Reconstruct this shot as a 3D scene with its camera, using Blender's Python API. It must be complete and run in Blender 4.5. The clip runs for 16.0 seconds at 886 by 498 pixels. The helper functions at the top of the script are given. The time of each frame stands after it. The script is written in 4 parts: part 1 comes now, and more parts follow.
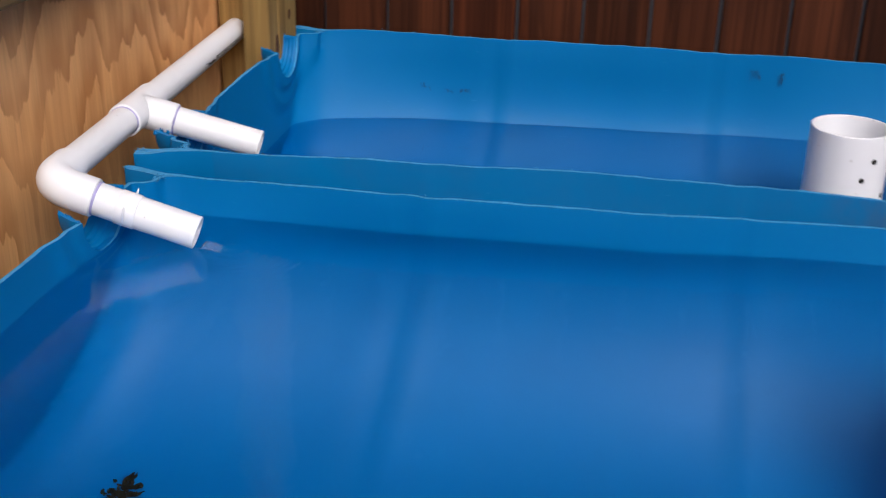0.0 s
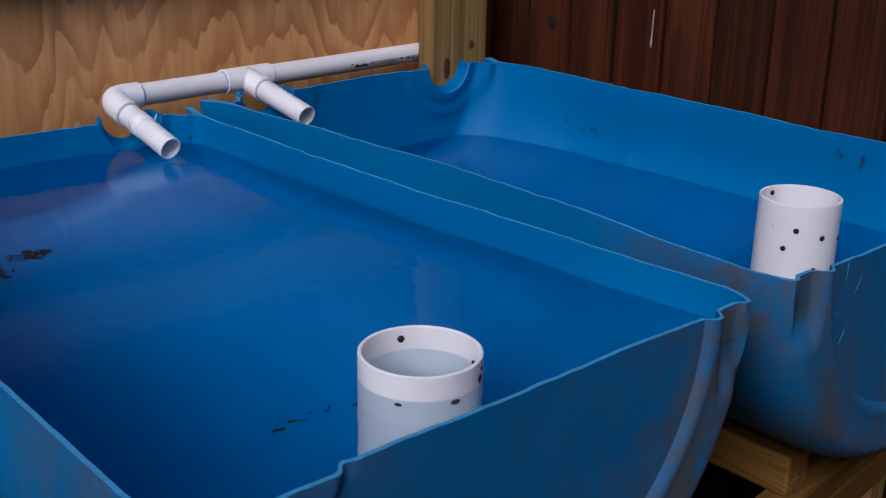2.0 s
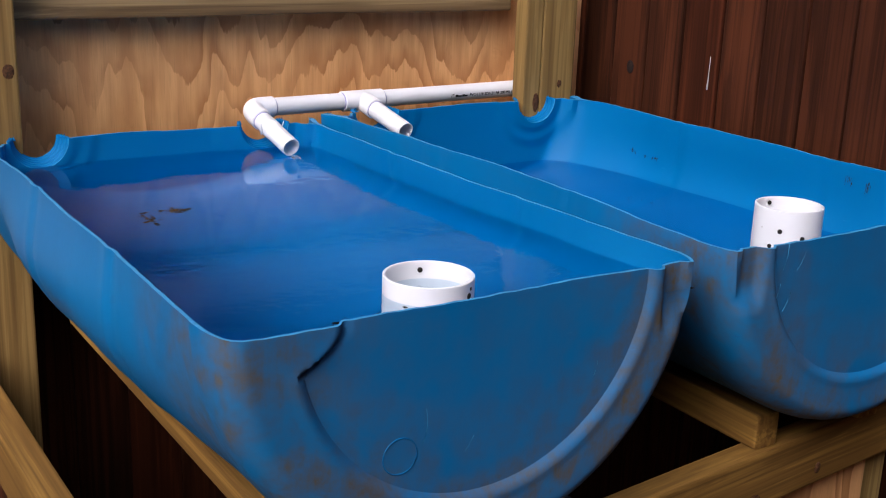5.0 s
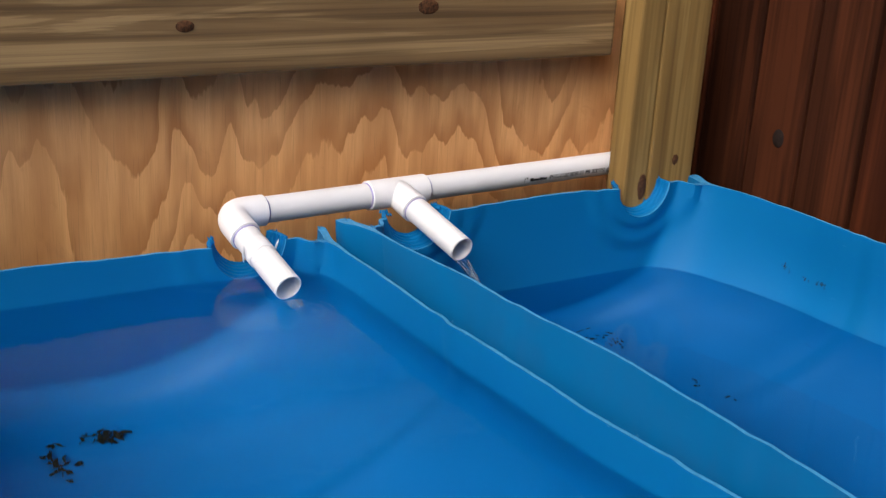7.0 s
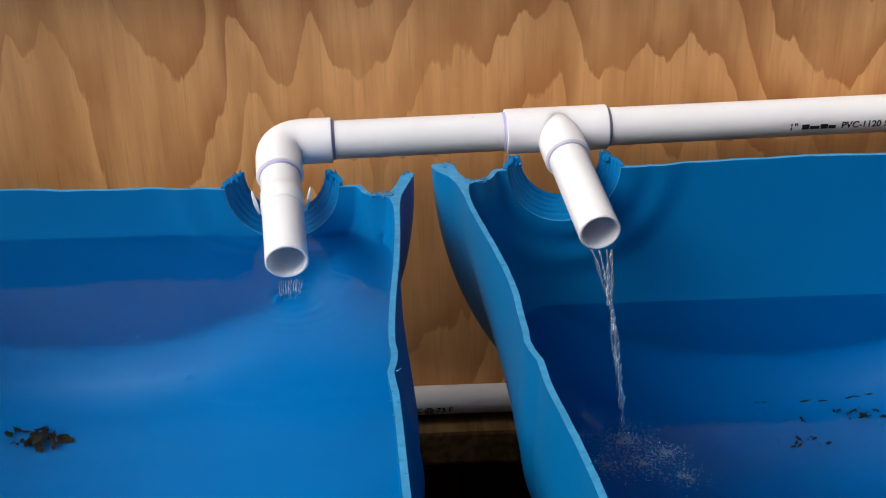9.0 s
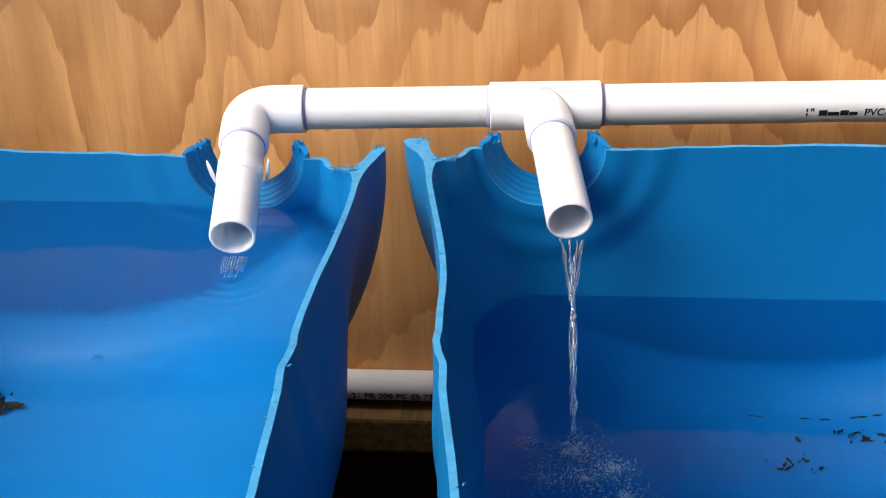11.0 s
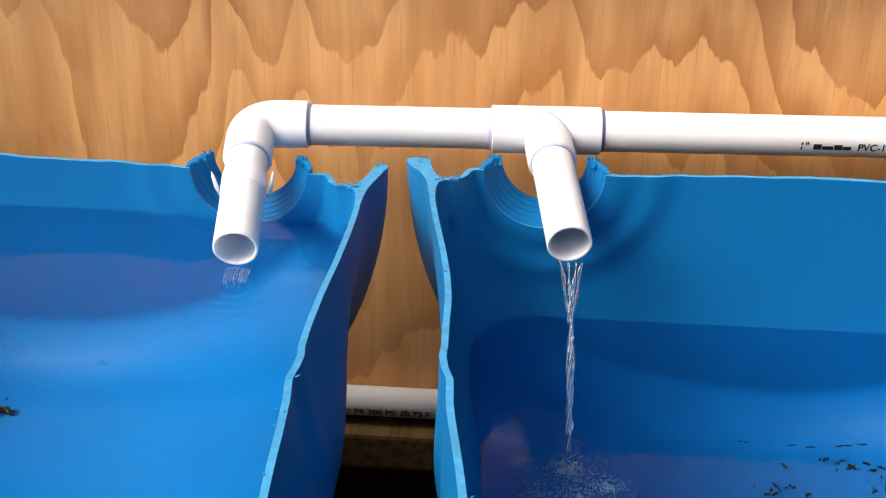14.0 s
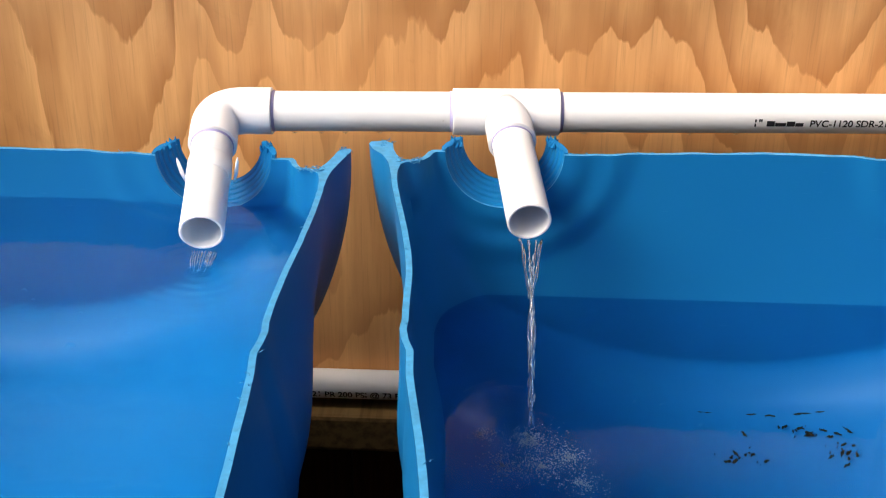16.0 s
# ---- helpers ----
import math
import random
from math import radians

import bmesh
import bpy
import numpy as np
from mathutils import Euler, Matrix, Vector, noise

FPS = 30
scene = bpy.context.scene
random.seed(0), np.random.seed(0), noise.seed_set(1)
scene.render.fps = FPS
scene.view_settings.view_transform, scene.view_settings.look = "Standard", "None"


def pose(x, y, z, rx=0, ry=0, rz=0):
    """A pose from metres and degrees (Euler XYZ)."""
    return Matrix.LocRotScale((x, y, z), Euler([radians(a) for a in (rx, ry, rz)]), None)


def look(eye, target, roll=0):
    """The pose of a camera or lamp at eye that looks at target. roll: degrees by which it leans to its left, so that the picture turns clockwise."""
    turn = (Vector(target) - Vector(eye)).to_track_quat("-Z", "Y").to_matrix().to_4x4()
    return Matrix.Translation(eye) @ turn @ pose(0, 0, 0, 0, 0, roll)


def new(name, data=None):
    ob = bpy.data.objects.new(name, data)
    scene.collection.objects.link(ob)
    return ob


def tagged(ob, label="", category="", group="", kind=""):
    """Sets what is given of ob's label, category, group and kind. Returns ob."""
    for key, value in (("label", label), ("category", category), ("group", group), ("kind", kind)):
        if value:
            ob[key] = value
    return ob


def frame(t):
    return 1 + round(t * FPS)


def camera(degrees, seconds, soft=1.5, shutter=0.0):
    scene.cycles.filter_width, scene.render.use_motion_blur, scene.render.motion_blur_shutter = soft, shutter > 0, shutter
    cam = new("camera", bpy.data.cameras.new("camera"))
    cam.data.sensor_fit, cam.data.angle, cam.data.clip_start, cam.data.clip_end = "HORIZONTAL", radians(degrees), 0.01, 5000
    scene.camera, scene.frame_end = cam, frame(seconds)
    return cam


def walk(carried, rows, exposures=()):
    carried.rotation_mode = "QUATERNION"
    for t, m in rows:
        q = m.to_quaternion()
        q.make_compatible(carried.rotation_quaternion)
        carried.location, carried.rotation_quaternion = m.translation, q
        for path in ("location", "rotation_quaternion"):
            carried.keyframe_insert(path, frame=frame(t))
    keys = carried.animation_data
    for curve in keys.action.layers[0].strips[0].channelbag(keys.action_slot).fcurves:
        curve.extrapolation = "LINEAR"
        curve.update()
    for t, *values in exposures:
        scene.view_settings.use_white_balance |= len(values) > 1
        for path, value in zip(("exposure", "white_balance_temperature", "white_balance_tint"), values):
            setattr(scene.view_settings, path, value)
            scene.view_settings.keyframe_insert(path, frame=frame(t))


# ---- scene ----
cam = camera(41.5, 16.0, 1.1, 0.2)
PATH = [
    (0, (-0.881, -0.548, 1.298), (0.918, -0.242, 0.48), 1.4),
    (0.5, (-0.777, -0.768, 1.278), (0.879, 0.011, 0.472), 3.6),
    (1, (-0.794, -1.018, 1.272), (0.737, 0.04, 0.54), 0.5),
    (1.5, (-0.784, -1.271, 1.288), (0.666, -0.077, 0.602), 1.5),
    (2, (-0.675, -1.461, 1.268), (0.583, -0.062, 0.591), 1.3),
    (2.5, (-0.595, -1.612, 1.247), (0.448, -0.034, 0.597), 0.9),
    (3, (-0.645, -1.719, 1.255), (0.385, -0.12, 0.633), 0.5),
    (3.5, (-0.74, -1.825, 1.252), (0.284, -0.214, 0.655), 0.2),
    (3.7, (-0.771, -1.852, 1.253), (0.259, -0.238, 0.674), 1.3),
    (5.8, (-0.723, -1.754, 1.268), (0.313, -0.141, 0.699), 2.4),
    (6, (-0.629, -1.686, 1.265), (0.338, -0.010, 0.758), 1.3),
    (6.3, (-0.565, -1.558, 1.293), (0.374, 0.116, 0.728), 2.5),
    (6.5, (-0.507, -1.486, 1.313), (0.42, 0.177, 0.701), 2.4),
    (7, (-0.447, -1.197, 1.32), (0.566, 0.398, 0.665), 3.4),
    (7.5, (-0.287, -1.062, 1.288), (0.549, 0.632, 0.628), 0.8),
    (8, (-0.002, -1.006, 1.298), (0.307, 0.839, 0.59), 3.1),
    (8.5, (0.116, -0.960, 1.263), (0.198, 0.887, 0.504), -0.2),
    (9, (0.108, -0.904, 1.222), (0.154, 0.910, 0.392), -1.3),
    (9.5, (0.172, -0.847, 1.208), (0.036, 0.982, 0.408), -0.4),
    (10, (0.214, -0.821, 1.197), (0.028, 0.982, 0.351), -1.3),
    (10.2, (0.222, -0.825, 1.203), (0.046, 0.961, 0.321), -2.0),
    (12.5, (0.203, -0.859, 1.208), (0.087, 0.943, 0.348), 0.7),
    (13, (0.205, -0.858, 1.205), (0.091, 0.954, 0.364), 1.2),
    (13.5, (0.203, -0.857, 1.211), (0.091, 0.947, 0.354), 1.4),
    (14, (0.199, -0.856, 1.209), (0.083, 0.951, 0.361), 1.1),
    (14.5, (0.194, -0.857, 1.209), (0.079, 0.945, 0.351), 0.7),
    (15, (0.194, -0.861, 1.201), (0.089, 0.943, 0.345), 0.9),
    (15.5, (0.206, -0.866, 1.206), (0.12, 0.942, 0.357), 0.8),
    (16, (0.21, -0.874, 1.207), (0.133, 0.931, 0.351), 0.5),
]
EXPOSURES = [(0, 0.30, 6100, 13), (1.0, 0.15, 5850, 16), (1.5, 0.05, 5650, 17), (2.0, -0.28, 5650, 17), (2.5, -0.42, 5700, 17), (3.7, 0.12, 5750, 16), (5.8, 0.60, 6150, 14),
             (7.0, 0.46, 6350, 11), (9.0, 0.45, 6250, 8), (10.2, 0.95, 6550, 8), (12.5, 1.25, 6600, 8), (16, 1.2, 6850, 9)]
walk(cam, [(t, look(eye, target, roll)) for t, eye, target, roll in PATH], EXPOSURES)

# ---- light: open daylight under a bright cloudy sky, from the front and the side away from the fence ----
world = bpy.data.worlds.new("world")
scene.world = world
world.use_nodes = True
wn = world.node_tree
sky = wn.nodes.new("ShaderNodeTexSky")
sky.sky_type = "NISHITA"
sky.sun_disc = False
sky.sun_elevation = radians(46)
sky.air_density = 0.8
sky.dust_density = 4.0
sky.sun_rotation = radians(241)
wn.links.new(sky.outputs[0], wn.nodes["Background"].inputs[0])
wn.nodes["Background"].inputs[1].default_value = 0.115
sun = new("sun", bpy.data.lights.new("sun", "SUN"))
sun.data.energy = 1.55
sun.data.angle = radians(38)
sun.data.color = (1.0, 0.95, 0.88)
sun.matrix_world = look((-2.8, -1.55, 3.2), (0, 0, 0))


# ---- materials ----
class Mat:
    """A small builder of node materials."""

    def __init__(self, name, rough=0.6, metal=0.0, spec=0.5):
        self.m = bpy.data.materials.new(name)
        self.m.use_nodes = True
        self.n = self.m.node_tree.nodes
        self.l = self.m.node_tree.links
        self.b = self.n["Principled BSDF"]
        self.b.inputs["Roughness"].default_value = rough
        self.b.inputs["Metallic"].default_value = metal
        self.b.inputs["Specular IOR Level"].default_value = spec

    def node(self, kind, **values):
        nd = self.n.new(kind)
        for k, v in values.items():
            nd.inputs[k].default_value = v
        return nd

    def coords(self, scale=(1, 1, 1), shift_by_object=False):
        tc = self.n.new("ShaderNodeTexCoord")
        mp = self.n.new("ShaderNodeMapping")
        mp.inputs["Scale"].default_value = scale
        src = tc.outputs["Object"]
        if shift_by_object:
            info = self.n.new("ShaderNodeObjectInfo")
            comb = self.n.new("ShaderNodeMath")
            comb.operation = "MULTIPLY"
            comb.inputs[1].default_value = 37.0
            self.l.new(info.outputs["Random"], comb.inputs[0])
            add = self.n.new("ShaderNodeVectorMath")
            add.operation = "ADD"
            self.l.new(src, add.inputs[0])
            self.l.new(comb.outputs[0], add.inputs[1])
            src = add.outputs[0]
        self.l.new(src, mp.inputs[0])
        return mp.outputs[0]

    def noise(self, vec, scale, detail=4.0, rough=0.55, dist=0.0):
        nd = self.node("ShaderNodeTexNoise", Scale=scale, Detail=detail, Roughness=rough, Distortion=dist)
        self.l.new(vec, nd.inputs["Vector"])
        return nd.outputs["Fac"]

    def ramp(self, fac, stops, mode="LINEAR"):
        nd = self.n.new("ShaderNodeValToRGB")
        nd.color_ramp.interpolation = mode
        el = nd.color_ramp.elements
        while len(el) < len(stops):
            el.new(0.5)
        for e, (p, c) in zip(el, stops):
            e.position = p
            e.color = (*c, 1) if len(c) == 3 else c
        self.l.new(fac, nd.inputs[0])
        return nd.outputs[0]

    def mix(self, fac, a, b, mode="MIX"):
        nd = self.n.new("ShaderNodeMix")
        nd.data_type = "RGBA"
        nd.blend_type = mode
        for sock, v in ((nd.inputs[0], fac), (nd.inputs[6], a), (nd.inputs[7], b)):
            if isinstance(v, (int, float)):
                sock.default_value = v
            elif isinstance(v, tuple):
                sock.default_value = (*v, 1)
            else:
                self.l.new(v, sock)
        return nd.outputs[2]

    def math(self, op, a, b=None):
        nd = self.n.new("ShaderNodeMath")
        nd.operation = op
        for i, v in enumerate((a, b)):
            if v is None:
                continue
            if isinstance(v, (int, float)):
                nd.inputs[i].default_value = v
            else:
                self.l.new(v, nd.inputs[i])
        return nd.outputs[0]

    def color(self, out):
        if isinstance(out, tuple):
            self.b.inputs["Base Color"].default_value = (*out, 1)
        else:
            self.l.new(out, self.b.inputs["Base Color"])
        return self

    def roughness(self, out):
        self.l.new(out, self.b.inputs["Roughness"])
        return self

    def bump(self, out, strength=0.3, dist=0.002):
        nd = self.node("ShaderNodeBump", Strength=strength, Distance=dist)
        self.l.new(out, nd.inputs["Height"])
        self.l.new(nd.outputs[0], self.b.inputs["Normal"])
        return self


def grey(v):
    return (v, v, v)


def blue_plastic(name, axis_x=None):
    """Blue drum plastic; with axis_x, dried mud on the outside, thickest round the edge of the base."""
    m = Mat(name, rough=0.45, spec=0.2)
    v = m.coords()
    big = m.noise(v, 3.0, 3)
    fine = m.noise(v, 90.0, 3)
    col = m.mix(m.ramp(big, [(0.3, grey(0)), (0.7, grey(1))]), (0.001, 0.138, 0.360), (0.002, 0.165, 0.415))
    scr = m.noise(m.coords((30, 30, 260)), 1.4, 2)
    col = m.mix(m.ramp(scr, [(0.72, grey(0)), (0.80, grey(0.15))]), col, (0.10, 0.33, 0.62))
    if axis_x is None:
        m.roughness(m.ramp(big, [(0.3, grey(0.42)), (0.7, grey(0.52))]))
    else:
        tc = m.n.new("ShaderNodeTexCoord")
        sep = m.n.new("ShaderNodeSeparateXYZ")
        m.l.new(tc.outputs["Object"], sep.inputs[0])
        dx = m.math("SUBTRACT", sep.outputs[0], axis_x)
        dz = m.math("SUBTRACT", sep.outputs[2], 0.9)
        rad = m.math("SQRT", m.math("ADD", m.math("MULTIPLY", dx, dx), m.math("MULTIPLY", dz, dz)))
        edge = m.ramp(rad, [(0.10, grey(0.15)), (0.18, grey(0.45)), (0.235, grey(1))])
        front = m.ramp(m.math("MULTIPLY", sep.outputs[1], -1.0), [(0.72, grey(0.05)), (0.93, grey(1))])
        where = m.math("MULTIPLY", edge, front)
        d1 = m.noise(v, 9.0, 5, 0.65, 0.6)
        d2 = m.noise(v, 40.0, 4, 0.6)
        d = m.math("MULTIPLY", m.ramp(d1, [(0.34, grey(0)), (0.54, grey(1))]), m.ramp(d2, [(0.26, grey(0.15)), (0.62, grey(1))]))
        streak = m.noise(m.coords((60.0, 60.0, 9.0)), 1.0, 4, 0.65)
        d = m.math("MULTIPLY", d, m.ramp(streak, [(0.30, grey(0.5)), (0.56, grey(1))]))
        d = m.math("MULTIPLY", d, where)
        col = m.mix(d, col, (0.115, 0.082, 0.036))
        film = m.math("MULTIPLY", m.math("MULTIPLY", m.noise(v, 5.0, 3), where), 0.14)
        col = m.mix(film, col, (0.04, 0.11, 0.16))
        m.roughness(m.ramp(d, [(0.0, grey(0.45)), (1.0, grey(0.8))]))
    m.color(col)
    return m.bump(m.mix(0.5, big, fine), 0.12, 0.002).m


def grain(name, light, dark, along, rough=0.75, fleck=None, spec=0.25):
    """Sawn softwood with its grain along one axis (0 x, 1 y, 2 z)."""
    m = Mat(name, rough=rough, spec=spec)
    s = [26.0, 26.0, 26.0]
    s[along] = 1.6
    v = m.coords(tuple(s), True)
    a = m.noise(v, 1.0, 5, 0.6, 0.8)
    s2 = [120.0, 120.0, 120.0]
    s2[along] = 1.8
    b = m.noise(m.coords(tuple(s2), True), 1.0, 3)
    col = m.mix(m.ramp(a, [(0.30, grey(0)), (0.48, grey(0.35)), (0.52, grey(0.85)), (0.72, grey(1))]), dark, light)
    col = m.mix(m.ramp(b, [(0.34, grey(0.7)), (0.56, grey(0))]), col, tuple(c * 0.5 for c in dark))
    c = m.noise(m.coords((2.5, 2.5, 2.5), True), 1.0, 3)
    col = m.mix(m.ramp(c, [(0.4, grey(0.0)), (0.7, grey(0.45))]), col, tuple(x * 0.55 for x in dark))
    if fleck:
        s3 = [14.0, 14.0, 14.0]
        s3[along] = 2.0
        f = m.noise(m.coords(tuple(s3), True), 1.0, 4, 0.7)
        col = m.mix(m.ramp(f, [(0.62, grey(0)), (0.78, grey(0.45))]), col, fleck)
    info = m.n.new("ShaderNodeObjectInfo")
    tone = m.ramp(info.outputs["Random"], [(0.0, grey(0.55 if fleck else 0.85)), (0.5, grey(1.0)), (1.0, (1.0, 0.88, 0.82))])
    col = m.mix(1.0, col, tone, "MULTIPLY")
    m.color(col)
    return m.bump(m.mix(0.5, a, b), 0.45, 0.0015).m


def plywood_material():
    """Rotary-cut pine veneer: broad flame-shaped growth bands standing upright."""
    m = Mat("plywood", rough=0.62, spec=0.3)
    base = m.noise(m.coords((7.2, 1.0, 1.8)), 1.0, 1.6, 0.45, 0.25)
    zig = m.noise(m.coords((52.0, 1.0, 9.0)), 1.0, 3, 0.6)
    tc = m.n.new("ShaderNodeTexCoord")
    sep = m.n.new("ShaderNodeSeparateXYZ")
    m.l.new(tc.outputs["Object"], sep.inputs[0])
    spike = m.noise(m.coords((27.0, 1.0, 3.6)), 1.0, 2, 0.5)
    f = m.math("ADD", m.math("MULTIPLY", base, 8.5), m.math("MULTIPLY", zig, 0.65))
    f = m.math("ADD", f, m.math("MULTIPLY", spike, 1.5))
    f = m.math("ADD", f, m.math("MULTIPLY", sep.outputs[2], 9.0))
    saw = m.math("FRACT", f)
    band = m.ramp(saw, [(0.0, grey(0.25)), (0.035, grey(1.0)), (0.22, grey(0.82)), (0.50, grey(0.35)), (0.80, grey(0.05)), (1.0, grey(0.0))])
    some = m.noise(m.coords((6.5, 1.0, 5.5)), 1.0, 3)
    band = m.math("MULTIPLY", band, m.ramp(some, [(0.38, grey(0.22)), (0.56, grey(1.0))]))
    col = m.mix(band, (0.86, 0.480, 0.205), (0.42, 0.172, 0.056))
    upright = m.noise(m.coords((30.0, 1.0, 1.1)), 1.0, 3, 0.55)
    col = m.mix(m.ramp(upright, [(0.42, grey(0)), (0.62, grey(0.45))]), col, (0.50, 0.215, 0.075))
    wisp = m.noise(m.coords((150.0, 1.0, 9.0)), 1.0, 4, 0.7)
    col = m.mix(m.ramp(wisp, [(0.40, grey(0.26)), (0.58, grey(0))]), col, (0.52, 0.235, 0.075))
    stain = m.noise(m.coords((16.0, 1.0, 11.0)), 1.0, 5, 0.7, 0.6)
    col = m.mix(m.ramp(stain, [(0.60, grey(0)), (0.74, grey(0.35))]), col, (0.34, 0.13, 0.045))
    tone = m.noise(m.coords((2.2, 1, 1.1)), 1.0, 3)
    col = m.mix(m.ramp(tone, [(0.35, grey(0)), (0.7, grey(0.4))]), col, (0.58, 0.285, 0.095))
    pores = m.noise(m.coords((420.0, 1.0, 14.0)), 1.0, 2)
    col = m.mix(m.ramp(pores, [(0.28, grey(0.2)), (0.44, grey(0))]), col, (0.17, 0.075, 0.03))
    m.color(col)
    return m.bump(m.mix(0.6, saw, pores), 0.18, 0.001).m


def white_pvc(name):
    m = Mat(name, rough=0.30, spec=0.5)
    m.b.inputs["Subsurface Weight"].default_value = 0.6
    m.b.inputs["Subsurface Radius"].default_value = (1.0, 1.0, 1.0)
    m.b.inputs["Subsurface Scale"].default_value = 0.004
    v = m.coords()
    n1 = m.noise(v, 14.0, 3)
    col = m.mix(m.ramp(n1, [(0.35, grey(0)), (0.75, grey(1))]), (0.90, 0.90, 0.91), (0.86, 0.85, 0.86))
    d = m.noise(v, 120.0, 2)
    col = m.mix(m.ramp(d, [(0.74, grey(0)), (0.78, grey(0.35))]), col, (0.35, 0.30, 0.24))
    m.color(col)
    return m.bump(n1, 0.05, 0.001).m


def plain(name, c, rough=0.7, scale=60.0, vary=0.35):
    m = Mat(name, rough=rough, spec=0.3)
    n1 = m.noise(m.coords(), scale, 4)
    m.color(m.mix(m.ramp(n1, [(0.3, grey(0)), (0.7, grey(1))]), c, tuple(x * (1 - vary) for x in c)))
    return m.bump(n1, 0.3, 0.001).m


def water_material(name, tint, ripple, centre=None):
    """Clear water: refraction under a thin gloss, with rings spreading from where a stream falls in."""
    m = Mat(name)
    n, l = m.n, m.l
    n.remove(m.b)
    ref = n.new("ShaderNodeBsdfRefraction")
    ref.inputs["Color"].default_value = (*tint, 1)
    ref.inputs["Roughness"].default_value = 0.0
    ref.inputs["IOR"].default_value = 1.333
    glo = n.new("ShaderNodeBsdfGlossy")
    glo.inputs["Roughness"].default_value = 0.02
    fre = n.new("ShaderNodeFresnel")
    fre.inputs["IOR"].default_value = 1.25
    mix = n.new("ShaderNodeMixShader")
    l.new(fre.outputs[0], mix.inputs[0])
    l.new(ref.outputs[0], mix.inputs[1])
    l.new(glo.outputs[0], mix.inputs[2])
    l.new(mix.outputs[0], n["Material Output"].inputs["Surface"])
    if ripple:
        a = m.noise(m.coords(), 9.0, 2)
        h = m.mix(0.3, a, m.noise(m.coords(), 45.0, 2))
        if centre:
            tc = n.new("ShaderNodeTexCoord")
            sub = n.new("ShaderNodeVectorMath")
            sub.operation = "SUBTRACT"
            sub.inputs[1].default_value = centre
            l.new(tc.outputs["Object"], sub.inputs[0])
            ln = n.new("ShaderNodeVectorMath")
            ln.operation = "LENGTH"
            l.new(sub.outputs[0], ln.inputs[0])
            far = ln.outputs["Value"]
            wave = m.math("SINE", m.math("MULTIPLY", far, 640.0))
            fade = m.math("POWER", 2.718, m.math("MULTIPLY", far, -30.0))
            h = m.math("ADD", h, m.math("MULTIPLY", m.math("MULTIPLY", wave, fade), 0.15))
        bp = n.new("ShaderNodeBump")
        bp.inputs["Strength"].default_value = ripple
        bp.inputs["Distance"].default_value = 0.004
        l.new(h, bp.inputs["Height"])
        for nd in (ref, glo, fre):
            l.new(bp.outputs[0], nd.inputs["Normal"])
    return m.m


M_BLUE_A = blue_plastic("muddy_plastic_full_tank", -0.140)
M_BLUE_B = blue_plastic("muddy_plastic_low_tank", 0.450)
# pale sawn plastic, lightened further so the rim highlight sits in the colour
M_CUT = plain("cut_plastic", (0.06, 0.32, 0.60), 0.5, 180.0, 0.3)
M_BLUE_CLEAN = blue_plastic("blue_plastic")
M_PLY = plywood_material()
M_POST = grain("treated_post", (0.40, 0.27, 0.09), (0.27, 0.165, 0.05), 2)
M_BEAM = grain("treated_beam", (0.43, 0.31, 0.145), (0.18, 0.115, 0.05), 0)
M_RAIL = grain("treated_rail", (0.40, 0.215, 0.045), (0.20, 0.098, 0.020), 0)
M_RAIL_Y = grain("treated_bearer", (0.34, 0.215, 0.08), (0.19, 0.105, 0.035), 1)
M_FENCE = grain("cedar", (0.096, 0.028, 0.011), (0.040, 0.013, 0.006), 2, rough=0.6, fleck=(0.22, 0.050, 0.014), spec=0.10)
M_PVC = white_pvc("white_pvc")
M_PRIMER = plain("purple_primer", (0.50, 0.46, 0.74), 0.5)
M_HOLE_SHADE = plain("hole_shade", (0.03, 0.027, 0.022), 0.9)
M_KNOT = plain("knot", (0.15, 0.062, 0.022), 0.8, 260.0, 0.85)
M_KNOT_DARK = plain("dark_knot", (0.022, 0.010, 0.006), 0.8, 260.0, 0.7)
M_INK = plain("black_ink", (0.02, 0.02, 0.025), 0.6)
M_PAINT = plain("white_drip", (0.6, 0.57, 0.52), 0.6)
# pale colour for the foam and for the painted glints on the stream
M_FOAM_GLINT = plain("foam", (0.42, 0.58, 0.70), 0.4)
M_LEAF = plain("rotten_leaf", (0.032, 0.026, 0.012), 0.9, 150.0, 0.6)
M_SOIL = plain("soil", (0.022, 0.016, 0.012), 0.95, 12.0, 0.5)
M_WATER_A = water_material("water_full_tank", (0.76, 0.87, 0.95), 0.30, (0.025, -0.203, 0.867))
M_WATER_B = water_material("water_low_tank", (0.57, 0.75, 0.87), 0.14, (0.239, -0.264, 0.796))
M_STREAM = water_material("stream_water", (0.97, 0.99, 1.0), 0.0)


def aerated_water():
    """Falling water full of fine air: clear, with a share of white scatter."""
    m = Mat("aerated_water", rough=0.02, spec=0.8)
    m.b.inputs["Transmission Weight"].default_value = 0.97
    m.b.inputs["IOR"].default_value = 1.333
    v = m.coords((160, 160, 40))
    m.color(m.mix(m.ramp(m.noise(v, 1.0, 2), [(0.4, grey(0)), (0.6, grey(1))]), (0.78, 0.91, 1.0), (0.97, 0.99, 1.0)))
    return m.m


M_AERATED = aerated_water()


# ---- building helpers ----
def mesh_from(name, verts, faces, material, smooth=True):
    me = bpy.data.meshes.new(name)
    me.from_pydata([tuple(v) for v in verts], [], faces)
    me.materials.append(material)
    if smooth:
        me.polygons.foreach_set("use_smooth", [True] * len(me.polygons))
    me.update()
    return me


